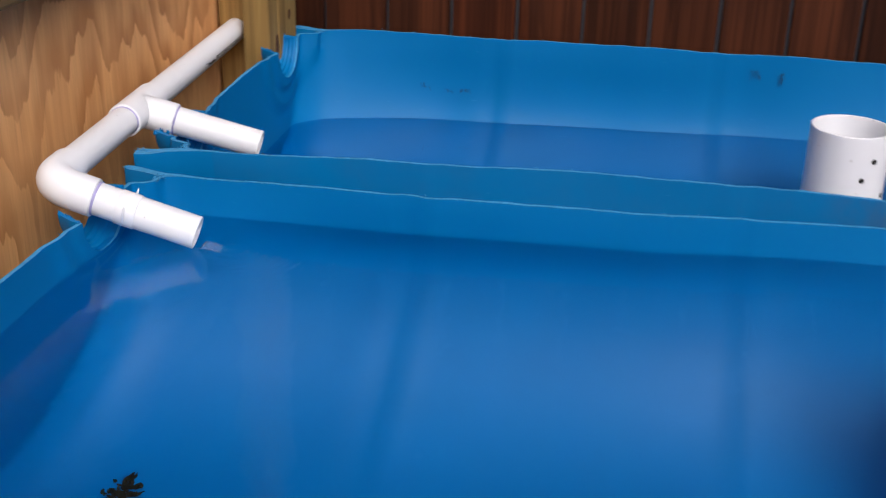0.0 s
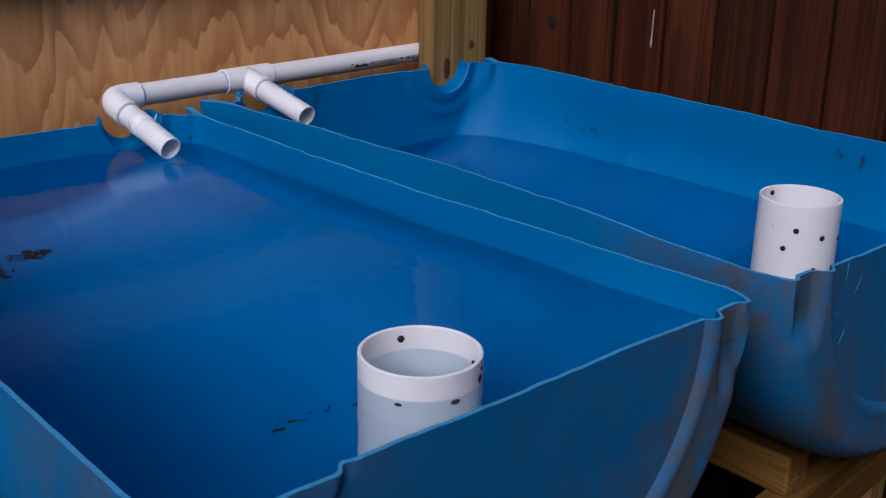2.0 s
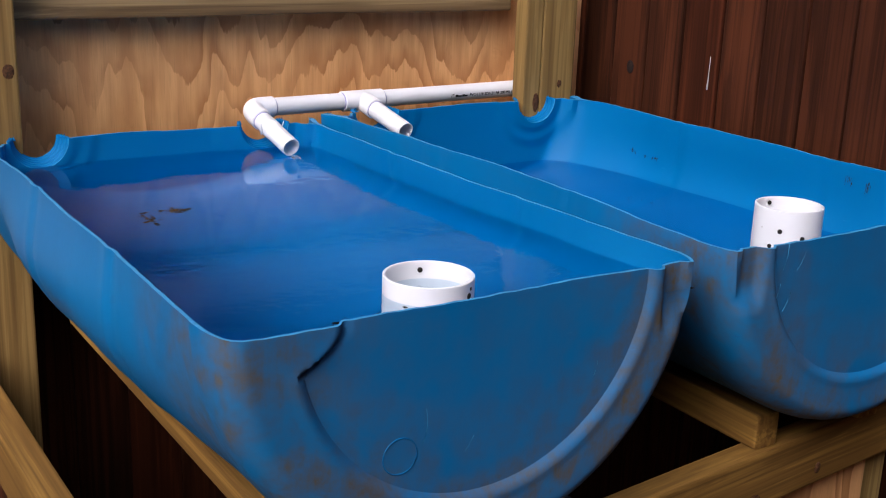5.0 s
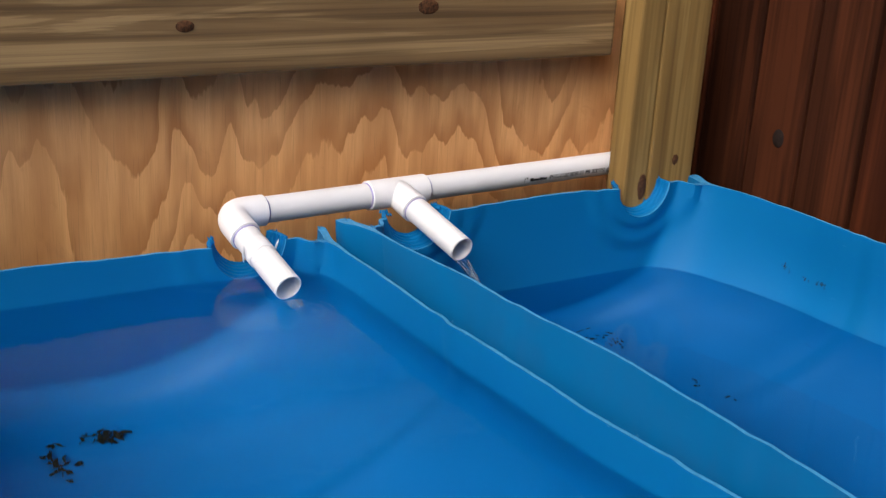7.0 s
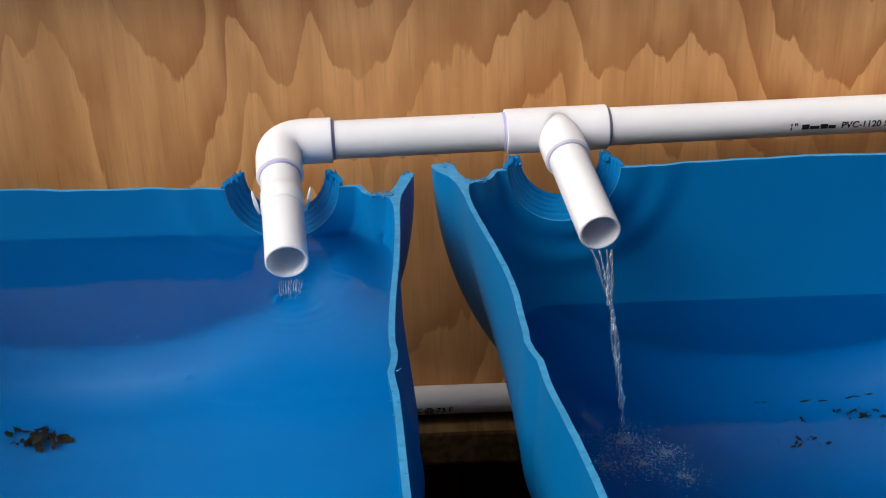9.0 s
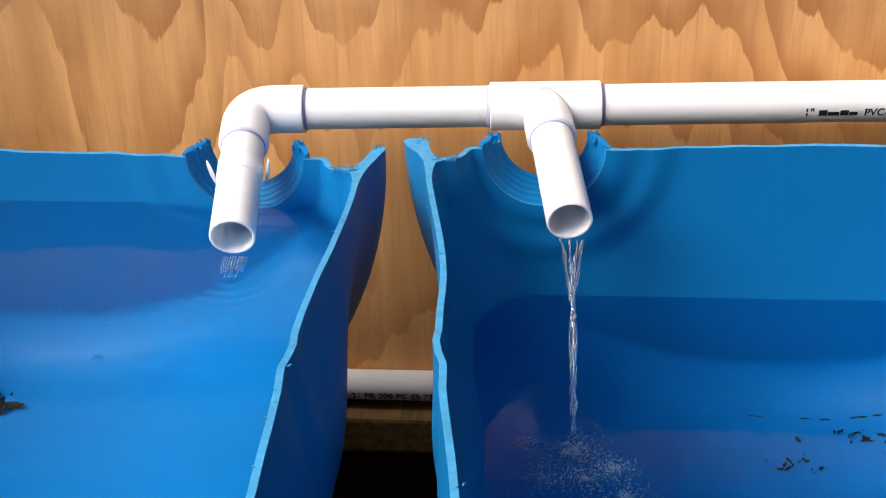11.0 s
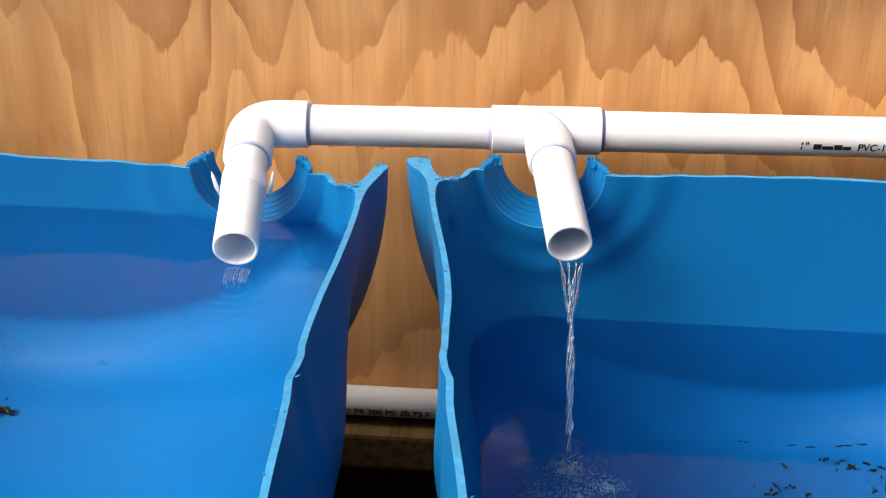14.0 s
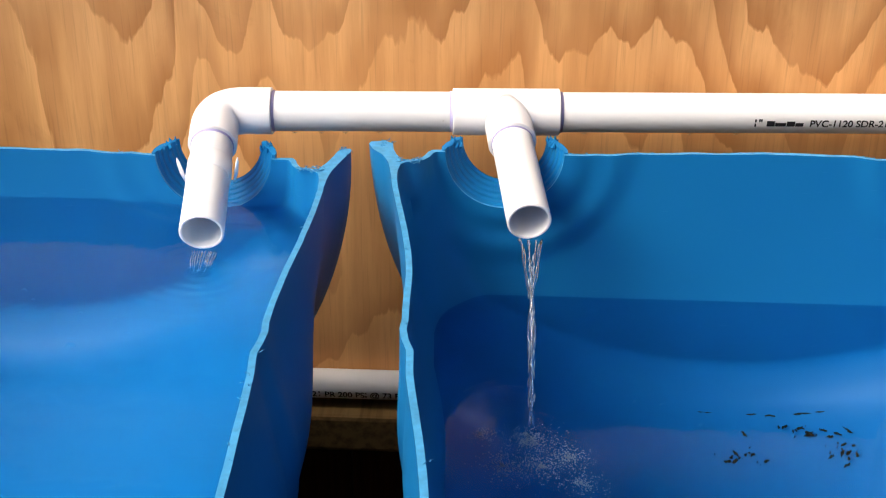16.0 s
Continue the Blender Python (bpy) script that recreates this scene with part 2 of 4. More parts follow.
def part(name, me, parent=None, label="", m=None):
    ob = new(name, me)
    if m is not None:
        ob.matrix_basis = m
    ob.parent = parent
    if label:
        ob["label"] = label
    return ob


def thing(name, label, category, at=(0, 0, 0), group="", kind=""):
    ob = new(name)
    ob.location = at
    ob.empty_display_size = 0.05
    return tagged(ob, label, category, group, kind)


def bevelled(name, size, material, bevel=0.003, at=(0, 0, 0), wobble=0.0, seed=0, cuts=1):
    """A board or block with eased edges, centred on at."""
    bm = bmesh.new()
    bmesh.ops.create_cube(bm, size=1.0)
    bmesh.ops.scale(bm, vec=size, verts=bm.verts)
    if cuts > 1:
        long = max(range(3), key=lambda i: size[i])
        es = [e for e in bm.edges if abs((e.verts[0].co - e.verts[1].co)[long]) > size[long] * 0.9]
        bmesh.ops.subdivide_edges(bm, edges=es, cuts=cuts - 1)
    sharp = [e for e in bm.edges if len(e.link_faces) == 2 and e.calc_face_angle(0) > 0.5]
    bmesh.ops.bevel(bm, geom=sharp, offset=bevel, segments=2, affect="EDGES", profile=0.6)
    for v in bm.verts:
        if wobble:
            w = noise.noise_vector(Vector((v.co.x * 4 + seed * 7.3, v.co.y * 4, v.co.z * 4)))
            v.co += w * wobble
        v.co += Vector(at)
    me = bpy.data.meshes.new(name)
    bm.to_mesh(me)
    bm.free()
    me.materials.append(material)
    return me


def frame_of(d):
    d = Vector(d).normalized()
    up = Vector((0, 0, 1)) if abs(d.z) < 0.95 else Vector((1, 0, 0))
    a = d.cross(up).normalized()
    return d, a, a.cross(d).normalized()


def sweep(path, radii, seg=28, cap=True):
    """A round bar along a path of points, one radius a point."""
    path = [Vector(p) for p in path]
    verts, faces = [], []
    for i, p in enumerate(path):
        t = path[min(i + 1, len(path) - 1)] - path[max(i - 1, 0)]
        if t.length < 1e-9:
            t = path[-1] - path[0]
        _, a, b = frame_of(t)
        for k in range(seg):
            w = 2 * math.pi * k / seg
            verts.append(p + (a * math.cos(w) + b * math.sin(w)) * radii[i])
    for i in range(len(path) - 1):
        for k in range(seg):
            k2 = (k + 1) % seg
            faces.append((i * seg + k, i * seg + k2, (i + 1) * seg + k2, (i + 1) * seg + k))
    if cap:
        faces.append(tuple(range(seg))[::-1])
        faces.append(tuple((len(path) - 1) * seg + k for k in range(seg)))
    return verts, faces


def joined(*pieces):
    verts, faces = [], []
    for v, f in pieces:
        o = len(verts)
        verts += list(v)
        faces += [tuple(i + o for i in q) for q in f]
    return verts, faces


def pipe_mesh(name, a, b, r, wall, material, seg=36):
    """An open pipe with a wall thickness: outside, far rim, inside, near rim."""
    a, b = Vector(a), Vector(b)
    d = (b - a).normalized()
    e = 0.0006
    ring = [(a + d * e, r), (b - d * e, r), (b, r - e), (b, r - wall + e), (b - d * e, r - wall), (a + d * e, r - wall), (a, r - wall + e), (a, r - e)]
    _, u, w = frame_of(d)
    verts, faces = [], []
    for p, q in ring:
        for k in range(seg):
            t = 2 * math.pi * k / seg
            verts.append(p + (u * math.cos(t) + w * math.sin(t)) * q)
    n = len(ring)
    for i in range(n):
        j = (i + 1) % n
        for k in range(seg):
            k2 = (k + 1) % seg
            faces.append((i * seg + k, i * seg + k2, j * seg + k2, j * seg + k))
    me = mesh_from(name, verts, faces, material)
    me.set_sharp_from_angle(angle=radians(40))
    return me


def sharp(me, deg=40):
    me.set_sharp_from_angle(angle=radians(deg))
    return me


# ---- setting: ground, plywood wall, beam, post, fence ----
WALL_Y = 0.014
gv = [(-400, -400, 0), (400, -400, 0), (400, 400, 0), (-400, 400, 0)]
ground = new("ground", mesh_from("ground", gv, [(0, 1, 2, 3)], M_SOIL, False))
tagged(ground, "bare dark soil under the timber stand", "ground", kind="structure")

wall = new("wall_north", bevelled("wall_north", (2.6, 0.018, 0.495), M_PLY, 0.001, (-0.55, WALL_Y + 0.009, 0.9125)))
tagged(wall, "pine plywood sheet with bold flame grain behind the tanks", "wall", kind="structure")

beam = thing("timber_beam", "weathered treated timber beam screwed across the plywood", "beam")
part("board", bevelled("beam_board", (0.902, 0.036, 0.092), M_BEAM, 0.004, (0.090, WALL_Y - 0.019, 1.119), 0.0012, 3, 24), beam)


def knot_mesh(name, rx, rz, seed, material=M_KNOT):
    """A small raised oval knot with an uneven outline, facing -y."""
    rnd = random.Random(seed)
    n = 18
    verts = [Vector((0, -0.0003, 0))]
    for k in range(n):
        a = 2 * math.pi * k / n
        f = 1 + rnd.uniform(-0.22, 0.22)
        verts.append(Vector((rx * f * math.cos(a), -0.0002, rz * f * math.sin(a))))
    for k in range(n):
        a = 2 * math.pi * k / n
        verts.append(Vector((rx * 1.4 * math.cos(a), 0.001, rz * 1.4 * math.sin(a))))
    faces = [(0, 1 + k, 1 + (k + 1) % n) for k in range(n)]
    faces += [(1 + k, 1 + n + k, 1 + n + (k + 1) % n, 1 + (k + 1) % n) for k in range(n)]
    return mesh_from(name, verts, faces, material)


for i, (x, z, rx) in enumerate([(-0.033, 1.126, 0.0075), (0.2595, 1.140, 0.0105)]):
    part("knot", knot_mesh("beam_knot", rx, rx * 0.62, i), beam, "dark knot", Matrix.Translation((x, WALL_Y - 0.0375, z)))

offcut = thing("timber_offcut", "short pale sawn offcut lying on the timber beam", "board", (-0.150, WALL_Y - 0.018, 1.1652))
part("board", bevelled("offcut_board", (0.150, 0.030, 0.012), M_RAIL, 0.0015, (0, 0, 0.006), 0.0004, 14, 6), offcut)

post = thing("timber_post", "two yellowish treated timber boards forming the corner post", "post", (0.59, -0.031, 0))
part("board", bevelled("post_board", (0.038, 0.036, 2.0), M_POST, 0.004, (-0.0290, -0.024, 1.0), 0.0008, 5, 20), post)
part("board", bevelled("post_board", (0.077, 0.036, 1.158), M_POST, 0.004, (0.0295, -0.025, 0.579), 0.0008, 6, 14), post, "shorter treated board")
part("back_board", bevelled("post_back", (0.077, 0.044, 2.0), M_POST, 0.004, (0.0275, 0.018, 1.0), 0.0008, 7, 14), post)
part("knot", knot_mesh("post_knot", 0.0045, 0.006, 8), post, "dark knot", Matrix.Translation((0.035, -0.0434, 0.938)))
part("knot", knot_mesh("post_knot", 0.0055, 0.014, 9), post, "dark knot", Matrix.Translation((-0.018, -0.0426, 0.905)))

left_post = thing("timber_post", "single yellowish treated timber post beside the full tank", "post", (-0.411, -0.030, 0))
part("board", bevelled("left_post_board", (0.092, 0.076, 1.9), M_POST, 0.004, (0, 0, 0.95), 0.0008, 9, 20), left_post)
part("knot", knot_mesh("left_post_knot", 0.0065, 0.009, 12), left_post, "dark knot", Matrix.Translation((0.032, -0.0386, 1.005)))

# unseen blocker behind the camera, added to cut the low sky light from the front
block_s = new("wall_south", bevelled("wall_south", (9.0, 0.10, 2.5), M_FENCE, 0.002, (0, -3.2, 1.25)))
tagged(block_s, "unseen dark wall added behind the camera to block low front sky", "wall", kind="structure")

FENCE_X = 0.737
fence = thing("fence", "dark red-brown stained cedar picket fence", "fence", (FENCE_X, 0, 0), kind="structure")
rnd = random.Random(4)
PICKET = 0.0925
for i in range(-2, 24):
    y1 = -0.091 - PICKET * i
    me = bevelled("picket", (0.016, PICKET - 0.0050, 1.95), M_FENCE, 0.0025, (0.008 + rnd.uniform(0, 0.004), y1 + PICKET / 2, 1.0), 0.001, i, 8)
    part("board", me, fence)
part("rail", bevelled("fence_rail", (0.04, 2.4, 0.09), M_FENCE, 0.003, (0.045, -1.0, 0.42)), fence)
for i, (y, z, ry, rz) in enumerate([(-0.145, 0.975, 0.007, 0.009)]):
    part("knot", knot_mesh("fence_knot", ry, rz, 20 + i, M_KNOT_DARK), fence, "dark knot", Matrix.Translation((-0.0012, y, z)) @ Matrix.Rotation(radians(-90), 4, "Z"))
dv, df = sweep([(-0.001, -0.351, 0.962), (-0.0013, -0.351, 0.969), (-0.001, -0.3515, 0.985), (-0.0008, -0.352, 1.02)], [0.0009, 0.0016, 0.0007, 0.0004], 8)
part("paint_drip", mesh_from("paint_drip", dv, df, M_PAINT), fence, "white paint drip")

back = thing("fence_north", "dark red-brown cedar boards standing behind the plywood", "fence", (0, 0.050, 0), kind="structure")
for i in range(28):
    part("board", bevelled("back_picket", (PICKET - 0.0010, 0.016, 1.80), M_FENCE, 0.0004, (-1.81 + PICKET * i, 0, 0.90)), back)

# ---- timber stand under the tanks ----
RIM = 0.900
STAND = 0.600
def timber(name, label, a, b, w, h, top, material):
    """A sawn board from a to b (x, y), w wide and h high, its top at top."""
    a, b = Vector((*a, 0)), Vector((*b, 0))
    d = b - a
    ob = thing(name, label, "board", (*((a + b) / 2).xy, top - h / 2))
    me = bevelled(name + "_mesh", (d.length, w, h), material, 0.004, (0, 0, 0), 0.0008, len(label), 16)
    p = part("board", me, ob)
    p.rotation_euler = (0, 0, math.atan2(d.y, d.x))
    return ob


front_rail = timber("front_rail", "knotty treated timber rail across the front of the stand", (-0.50, -0.975), (0.72, -0.852), 0.036, 0.082, STAND, M_RAIL)
part("knot", knot_mesh("rail_knot", 0.011, 0.009, 31), front_rail, "large dark knot", Matrix.Translation((0.19, -0.0005, -0.012)) @ Matrix.Rotation(math.atan2(0.123, 1.22), 4, "Z") @ Matrix.Translation((0, -0.0186, 0)))
part("knot", knot_mesh("rail_knot", 0.005, 0.006, 33), front_rail, "small dark knot", Matrix.Translation((0.19, -0.0005, -0.012)) @ Matrix.Rotation(math.atan2(0.123, 1.22), 4, "Z") @ Matrix.Translation((0.135, -0.0186, 0.012)))
timber("side_rail", "treated timber rail along the open side of the stand", (-0.474, -0.95), (-0.474, -0.06), 0.036, 0.085, STAND, M_RAIL)
timber("back_rail", "treated timber rail fixed low across the plywood", (-0.25, WALL_Y - 0.020), (0.70, WALL_Y - 0.020), 0.036, 0.036, 0.640, M_RAIL_Y)
for x, h in ((-0.288, 0.034), (0.000, 0.048), (0.350, 0.048), (0.552, 0.048)):
    tagged(timber("bearer", "flat treated timber bearer carrying the blue tank", (x, -0.900), (x, -0.045), 0.040, h, STAND + h, M_RAIL), group="bearers under the tanks")
for x, y in ((-0.44, -0.90), (0.66, -0.80)):
    ob = thing("stand_leg", "square treated timber leg of the stand", "post", (x, y, 0), group="legs of the stand")
    h = 0.515
    part("leg", bevelled("leg", (0.076, 0.076, h), M_POST, 0.004, (0, 0, h / 2), 0.0006, 2, 6), ob)
skirt = thing("skirt_panel", "pale plywood panel under the front rail of the stand", "panel", (0.36, -0.872, 0))
pm = bevelled("skirt", (0.54, 0.016, 0.515), M_PLY, 0.001, (0, 0, 0.258))
p = part("sheet", pm, skirt)
p.rotation_euler = (0, 0, math.atan2(0.123, 1.22))

# added dark sheet below the side rail, keeps daylight out from under the tanks
ob = thing("skirt_panel", "unseen dark panel added to block light under the stand's open side", "panel", (-0.474, -0.50, 0))
part("sheet", bevelled("side_light_block", (0.016, 0.88, 0.512), M_FENCE, 0.001, (0, 0, 0.257)), ob)
# added sheet left of the real skirt, blocks front light below the stand
ob = thing("skirt_panel", "unseen plywood panel added to block light at the front of the stand", "panel", (-0.19, -0.928, 0))
p = part("sheet", bevelled("front_light_block", (0.54, 0.016, 0.512), M_PLY, 0.001, (0, 0, 0.257)), ob)
p.rotation_euler = (0, 0, math.atan2(0.123, 1.22))

# ---- half-drum tanks ----
LEN, THICK = 0.880, 0.0038
HEAD_Y = -0.082
HOOPS = (0.266, 0.562)


def spread(values, u):
    """A smooth value between five even stations."""
    u = min(max(u, 0), 1) * (len(values) - 1)
    i = min(int(u), len(values) - 2)
    f = u - i
    f = f * f * (3 - 2 * f)
    return values[i] * (1 - f) + values[i + 1] * f


def gauss(x, s):
    return math.exp(-(x / s) ** 2)


def step(a, b, x):
    t = min(max((x - a) / (b - a), 0), 1)
    return t * t * (3 - 2 * t)


def drum_profile(corner):
    """The outside of the drum, from the middle of its head to the middle of its base: distance from the head, and radius."""
    pts = [(0.0, r) for r in np.linspace(0.0005, 0.84, 28)]
    pts += corner
    for d in np.linspace(0.065, LEN - 0.055, 74):
        r = 1.0
        for h in HOOPS:
            r += 0.006 * gauss(d - h, 0.009) - 0.0065 * gauss(d - h - 0.020, 0.010)
        pts.append((float(d), r))
    pts += [(LEN - 0.040, 0.997), (LEN - 0.026, 0.988), (LEN - 0.014, 0.972), (LEN - 0.006, 0.950), (LEN - 0.001, 0.922)]
    pts += [(LEN, r) for r in np.linspace(0.905, 0.0005, 60)]
    return pts


STEPPED = [(0.001, 0.872), (0.003, 0.886), (0.008, 0.897), (0.016, 0.906), (0.0225, 0.918), (0.0245, 0.940), (0.0258, 0.965), (0.035, 0.985), (0.048, 0.995)]
ROUND = [(0.001, 0.858), (0.003, 0.876), (0.007, 0.896), (0.012, 0.914), (0.017, 0.932), (0.023, 0.950), (0.030, 0.968), (0.040, 0.984), (0.053, 0.995)]


def offset_profile(pts, t, radius):
    out = []
    for i, (d, r) in enumerate(pts):
        a, b = pts[max(i - 1, 0)], pts[min(i + 1, len(pts) - 1)]
        tx, ty = b[0] - a[0], (b[1] - a[1]) * radius
        ln = math.hypot(tx, ty) or 1
        out.append((d + ty / ln * t, max(r - tx / ln * t / radius, 0.0003)))
    return out


class Tank:
    def __init__(self, centre, half, depth, tilt, pocket, crease, seed, skin):
        self.skin = skin
        self.depth, self.tilt = depth, tilt
        self.centre, self.half, self.pocket, self.crease, self.seed = centre, half, pocket, crease, seed

    def cx(self, d):
        return spread(self.centre, d / LEN)

    def hw(self, d):
        return spread(self.half, d / LEN)

    def place(self, d, r, a, cut=0.0):
        """The point at distance d from the head, radius r (1 is the wall) and angle a below the rim (0 is +x)."""
        lx, lz = r * math.cos(a), r * math.sin(a)
        push = 0.0
        if d < 0.03:
            for s in self.bungs:
                q = math.hypot(lx * 0.262 - s, lz * self.depth)
                push += 0.0035 * (1 - step(0.050, 0.062, q)) + 0.0030 * (1 - step(0.076, 0.094, q)) + 0.0010 * gauss(q - 0.074, 0.005)
        if d > LEN - 0.05:
            w = math.hypot(lx, lz)
            q = w - 0.728
            if self.crease and lx < 0 and lz < 0.155:
                # the ring turns in towards the rim in a bent crease
                q = (-0.565 - 0.165 * (lz / 0.155) ** 2.2) - lx
                push -= 0.0035 * gauss(q, 0.022)
            push -= 0.006 * (1 - step(-0.016, 0.016, q)) + 0.0020 * gauss(q, 0.011) - 0.0012 * gauss(q - 0.032, 0.016)
            # the hand-hold pressed into the corner of the base
            s = self.pocket
            q = step(0.78, 0.82, lx * s) * (1 - step(0.90, 0.94, lx * s)) * (1 - step(0.16, 0.30, lz))
            push -= 0.011 * q
        y = HEAD_Y - d - push
        # the free edges lean in between the two ends, so the belly is wider than the rim
        mid = step(0.02, 0.22, d) * (1 - step(LEN - 0.30, LEN - 0.04, d))
        half = self.hw(d) + mid * (self.belly - self.hw(d)) * step(0.0, 0.45, lz)
        x = self.cx(d) + half * lx
        z = RIM + self.tilt * (1 - d / LEN) - self.depth * lz
        near = 1 - step(0.0, 0.12, lz)
        wob = noise.noise(Vector((x * 9 + self.seed, y * 9, 0.3)))
        fine = noise.noise(Vector((x * 60 + self.seed, y * 60, 1.7)))
        z += near * (0.003 * wob + 0.0009 * fine)
        x += near * math.copysign(0.0022, lx) * noise.noise(Vector((y * 7, self.seed * 3.1, 0.9))) * step(0.5, 0.9, r)
        return Vector((x, y, z))

    def shell(self, name):
        sides = []
        for corner in (STEPPED, ROUND):
            outer = drum_profile(corner)
            sides.append(outer + offset_profile(outer, THICK, 0.262)[::-1])
        na = 120
        verts, faces = [], []
        n = len(sides[0])
        for j in range(na + 1):
            u = j / na
            a = math.pi * (u - 0.35 / (2 * math.pi) * math.sin(2 * math.pi * u))
            k = step(0.03, 0.22, math.sin(a))
            for p, q in zip(*sides):
                verts.append(self.place(p[0] * (1 - k) + q[0] * k, p[1] * (1 - k) + q[1] * k, a))
        for j in range(na):
            for i in range(n):
                k = (i + 1) % n
                faces.append((j * n + i, j * n + k, (j + 1) * n + k, (j + 1) * n + i))
        m = len(outer)
        for base in (0, na * n):
            for i in range(m - 1):
                q = (base + i, base + i + 1, base + n - 2 - i, base + n - 1 - i)
                faces.append(q if base else q[::-1])
        me = mesh_from(name, verts, faces, self.skin)
        me.materials.append(M_CUT)
        me.materials.append(M_BLUE_CLEAN)
        for q, pl in enumerate(me.polygons):
            if q < na * n and m - 1 <= q % n < n - 1:
                pl.material_index = 2
        for pl in list(me.polygons)[-2 * (m - 1):]:
            pl.material_index = 1
            pl.use_smooth = False
        return me

    def water(self, name, level):
        h = math.sqrt(max(1 - ((RIM - level) / self.depth) ** 2, 0))
        verts, faces = [], []
        nx = 60
        for i in range(91):
            for k in range(nx + 1):
                u = -1 + 2 * k / nx
                far = LEN - (0.0135 if abs(u) * h < 0.79 else 0.006)
                d = 0.004 + (far - 0.004) * i / 90
                e = 1.0 if 0.03 < d < LEN - 0.03 else 0.985
                verts.append((self.cx(d) + self.hw(d) * (h - 0.008) * u * e, HEAD_Y - d, level))
        for i in range(90):
            for k in range(nx):
                a = i * (nx + 1) + k
                faces.append((a, a + nx + 1, a + nx + 2, a + 1))
        return mesh_from(name, verts, faces, self.fluid)

    def floor_point(self, x, y, lift=0.002):
        d = HEAD_Y - y
        u = min(max((x - self.cx(d)) / (self.hw(d) - THICK - 0.001), -0.995), 0.995)
        return Vector((x, y, RIM - (self.depth - THICK - 0.001) * math.sqrt(1 - u * u) + self.tilt * (1 - d / LEN) + lift))


def ring_part(tank, name):
    """The raised ring round the head end: a flange that leans out and back."""
    sec = [(0.064, 0.9985), (0.046, 1.0005), (0.032, 1.004), (0.018, 1.015), (0.005, 1.029), (-0.006, 1.040), (-0.0115, 1.037), (-0.0125, 1.016),
           (-0.008, 1.002), (0.004, 0.994), (0.014, 0.984), (0.0235, 0.968), (0.036, 0.975), (0.064, 0.987)]
    na, n = 72, 14
    verts, faces = [], []
    for j in range(na + 1):
        a = math.pi * j / na
        for d, r in sec:
            w = noise.noise(Vector((j * 0.5, d * 60, tank.seed)))
            verts.append(tank.place(d, r * (1 + tank.flare * step(1.005, 1.035, r)), a) + Vector((0, 0, 0.0012 * w if j in (0, na) else 0)))
    for j in range(na):
        for i in range(n):
            k = (i + 1) % n
            faces.append((j * n + k, j * n + i, (j + 1) * n + i, (j + 1) * n + k))
    faces.append(tuple(range(n)))
    faces.append(tuple(na * n + i for i in range(n))[::-1])
    me = mesh_from(name, verts, faces, M_BLUE_CLEAN)
    me.materials.append(M_CUT)
    for pl in list(me.polygons)[-2:]:
        pl.material_index = 1
        pl.use_smooth = False
    return sharp(me, 50)


def collar_part(name, x, y, rim, seed):
    """The cut half of a threaded bung neck: stepped rings hanging below the rim, with torn tips."""
    rings = [(-0.0085, 0.0450), (-0.0085, 0.0425)]
    for k in range(5):
        y0, r0 = -0.0070 + 0.0045 * k, 0.0420 - 0.0023 * k
        rings += [(y0, r0), (y0 + 0.0034, r0 - 0.0004), (y0 + 0.0043, r0 - 0.0021)]
    rings += [(0.0160, 0.0306), (0.0160, 0.0345), (0.0040, 0.0425), (-0.0020, 0.0450)]
    na, n = 36, len(rings)
    rnd = random.Random(seed)
    verts, faces = [], []
    for j in range(na + 1):
        a = math.pi + math.pi * j / na
        for dy, r in rings:
            up = rnd.uniform(0, 0.0012) if j in (0, na) else 0.0
            verts.append((x + r * math.cos(a), y + dy, rim + r * math.sin(a) + up + 0.0015 * step(-0.002, 0.014, dy) * abs(math.cos(a))))
    for j in range(na):
        for i in range(n):
            k = (i + 1) % n
            faces.append((j * n + i, j * n + k, (j + 1) * n + k, (j + 1) * n + i))
    faces.append(tuple(range(n))[::-1])
    faces.append(tuple(na * n + i for i in range(n)))
    pieces = [(verts, faces)]
    for side in (-1, 1):
        for k in range(7):
            p = Vector((x + side * rnd.uniform(0.0315, 0.039), y + rnd.uniform(0.001, 0.0155), rim - 0.001))
            tip = p + Vector((side * rnd.uniform(-0.001, 0.004), rnd.uniform(-0.002, 0.003), rnd.uniform(0.002, 0.0065)))
            pieces.append(sweep([p, p * 0.5 + tip * 0.5 + Vector((rnd.uniform(-0.001, 0.001), 0, 0)), tip], [0.0016, 0.0011, 0.0003], 5))
    v, f = joined(*pieces)
    return sharp(mesh_from(name, v, f, M_BLUE_CLEAN), 25)


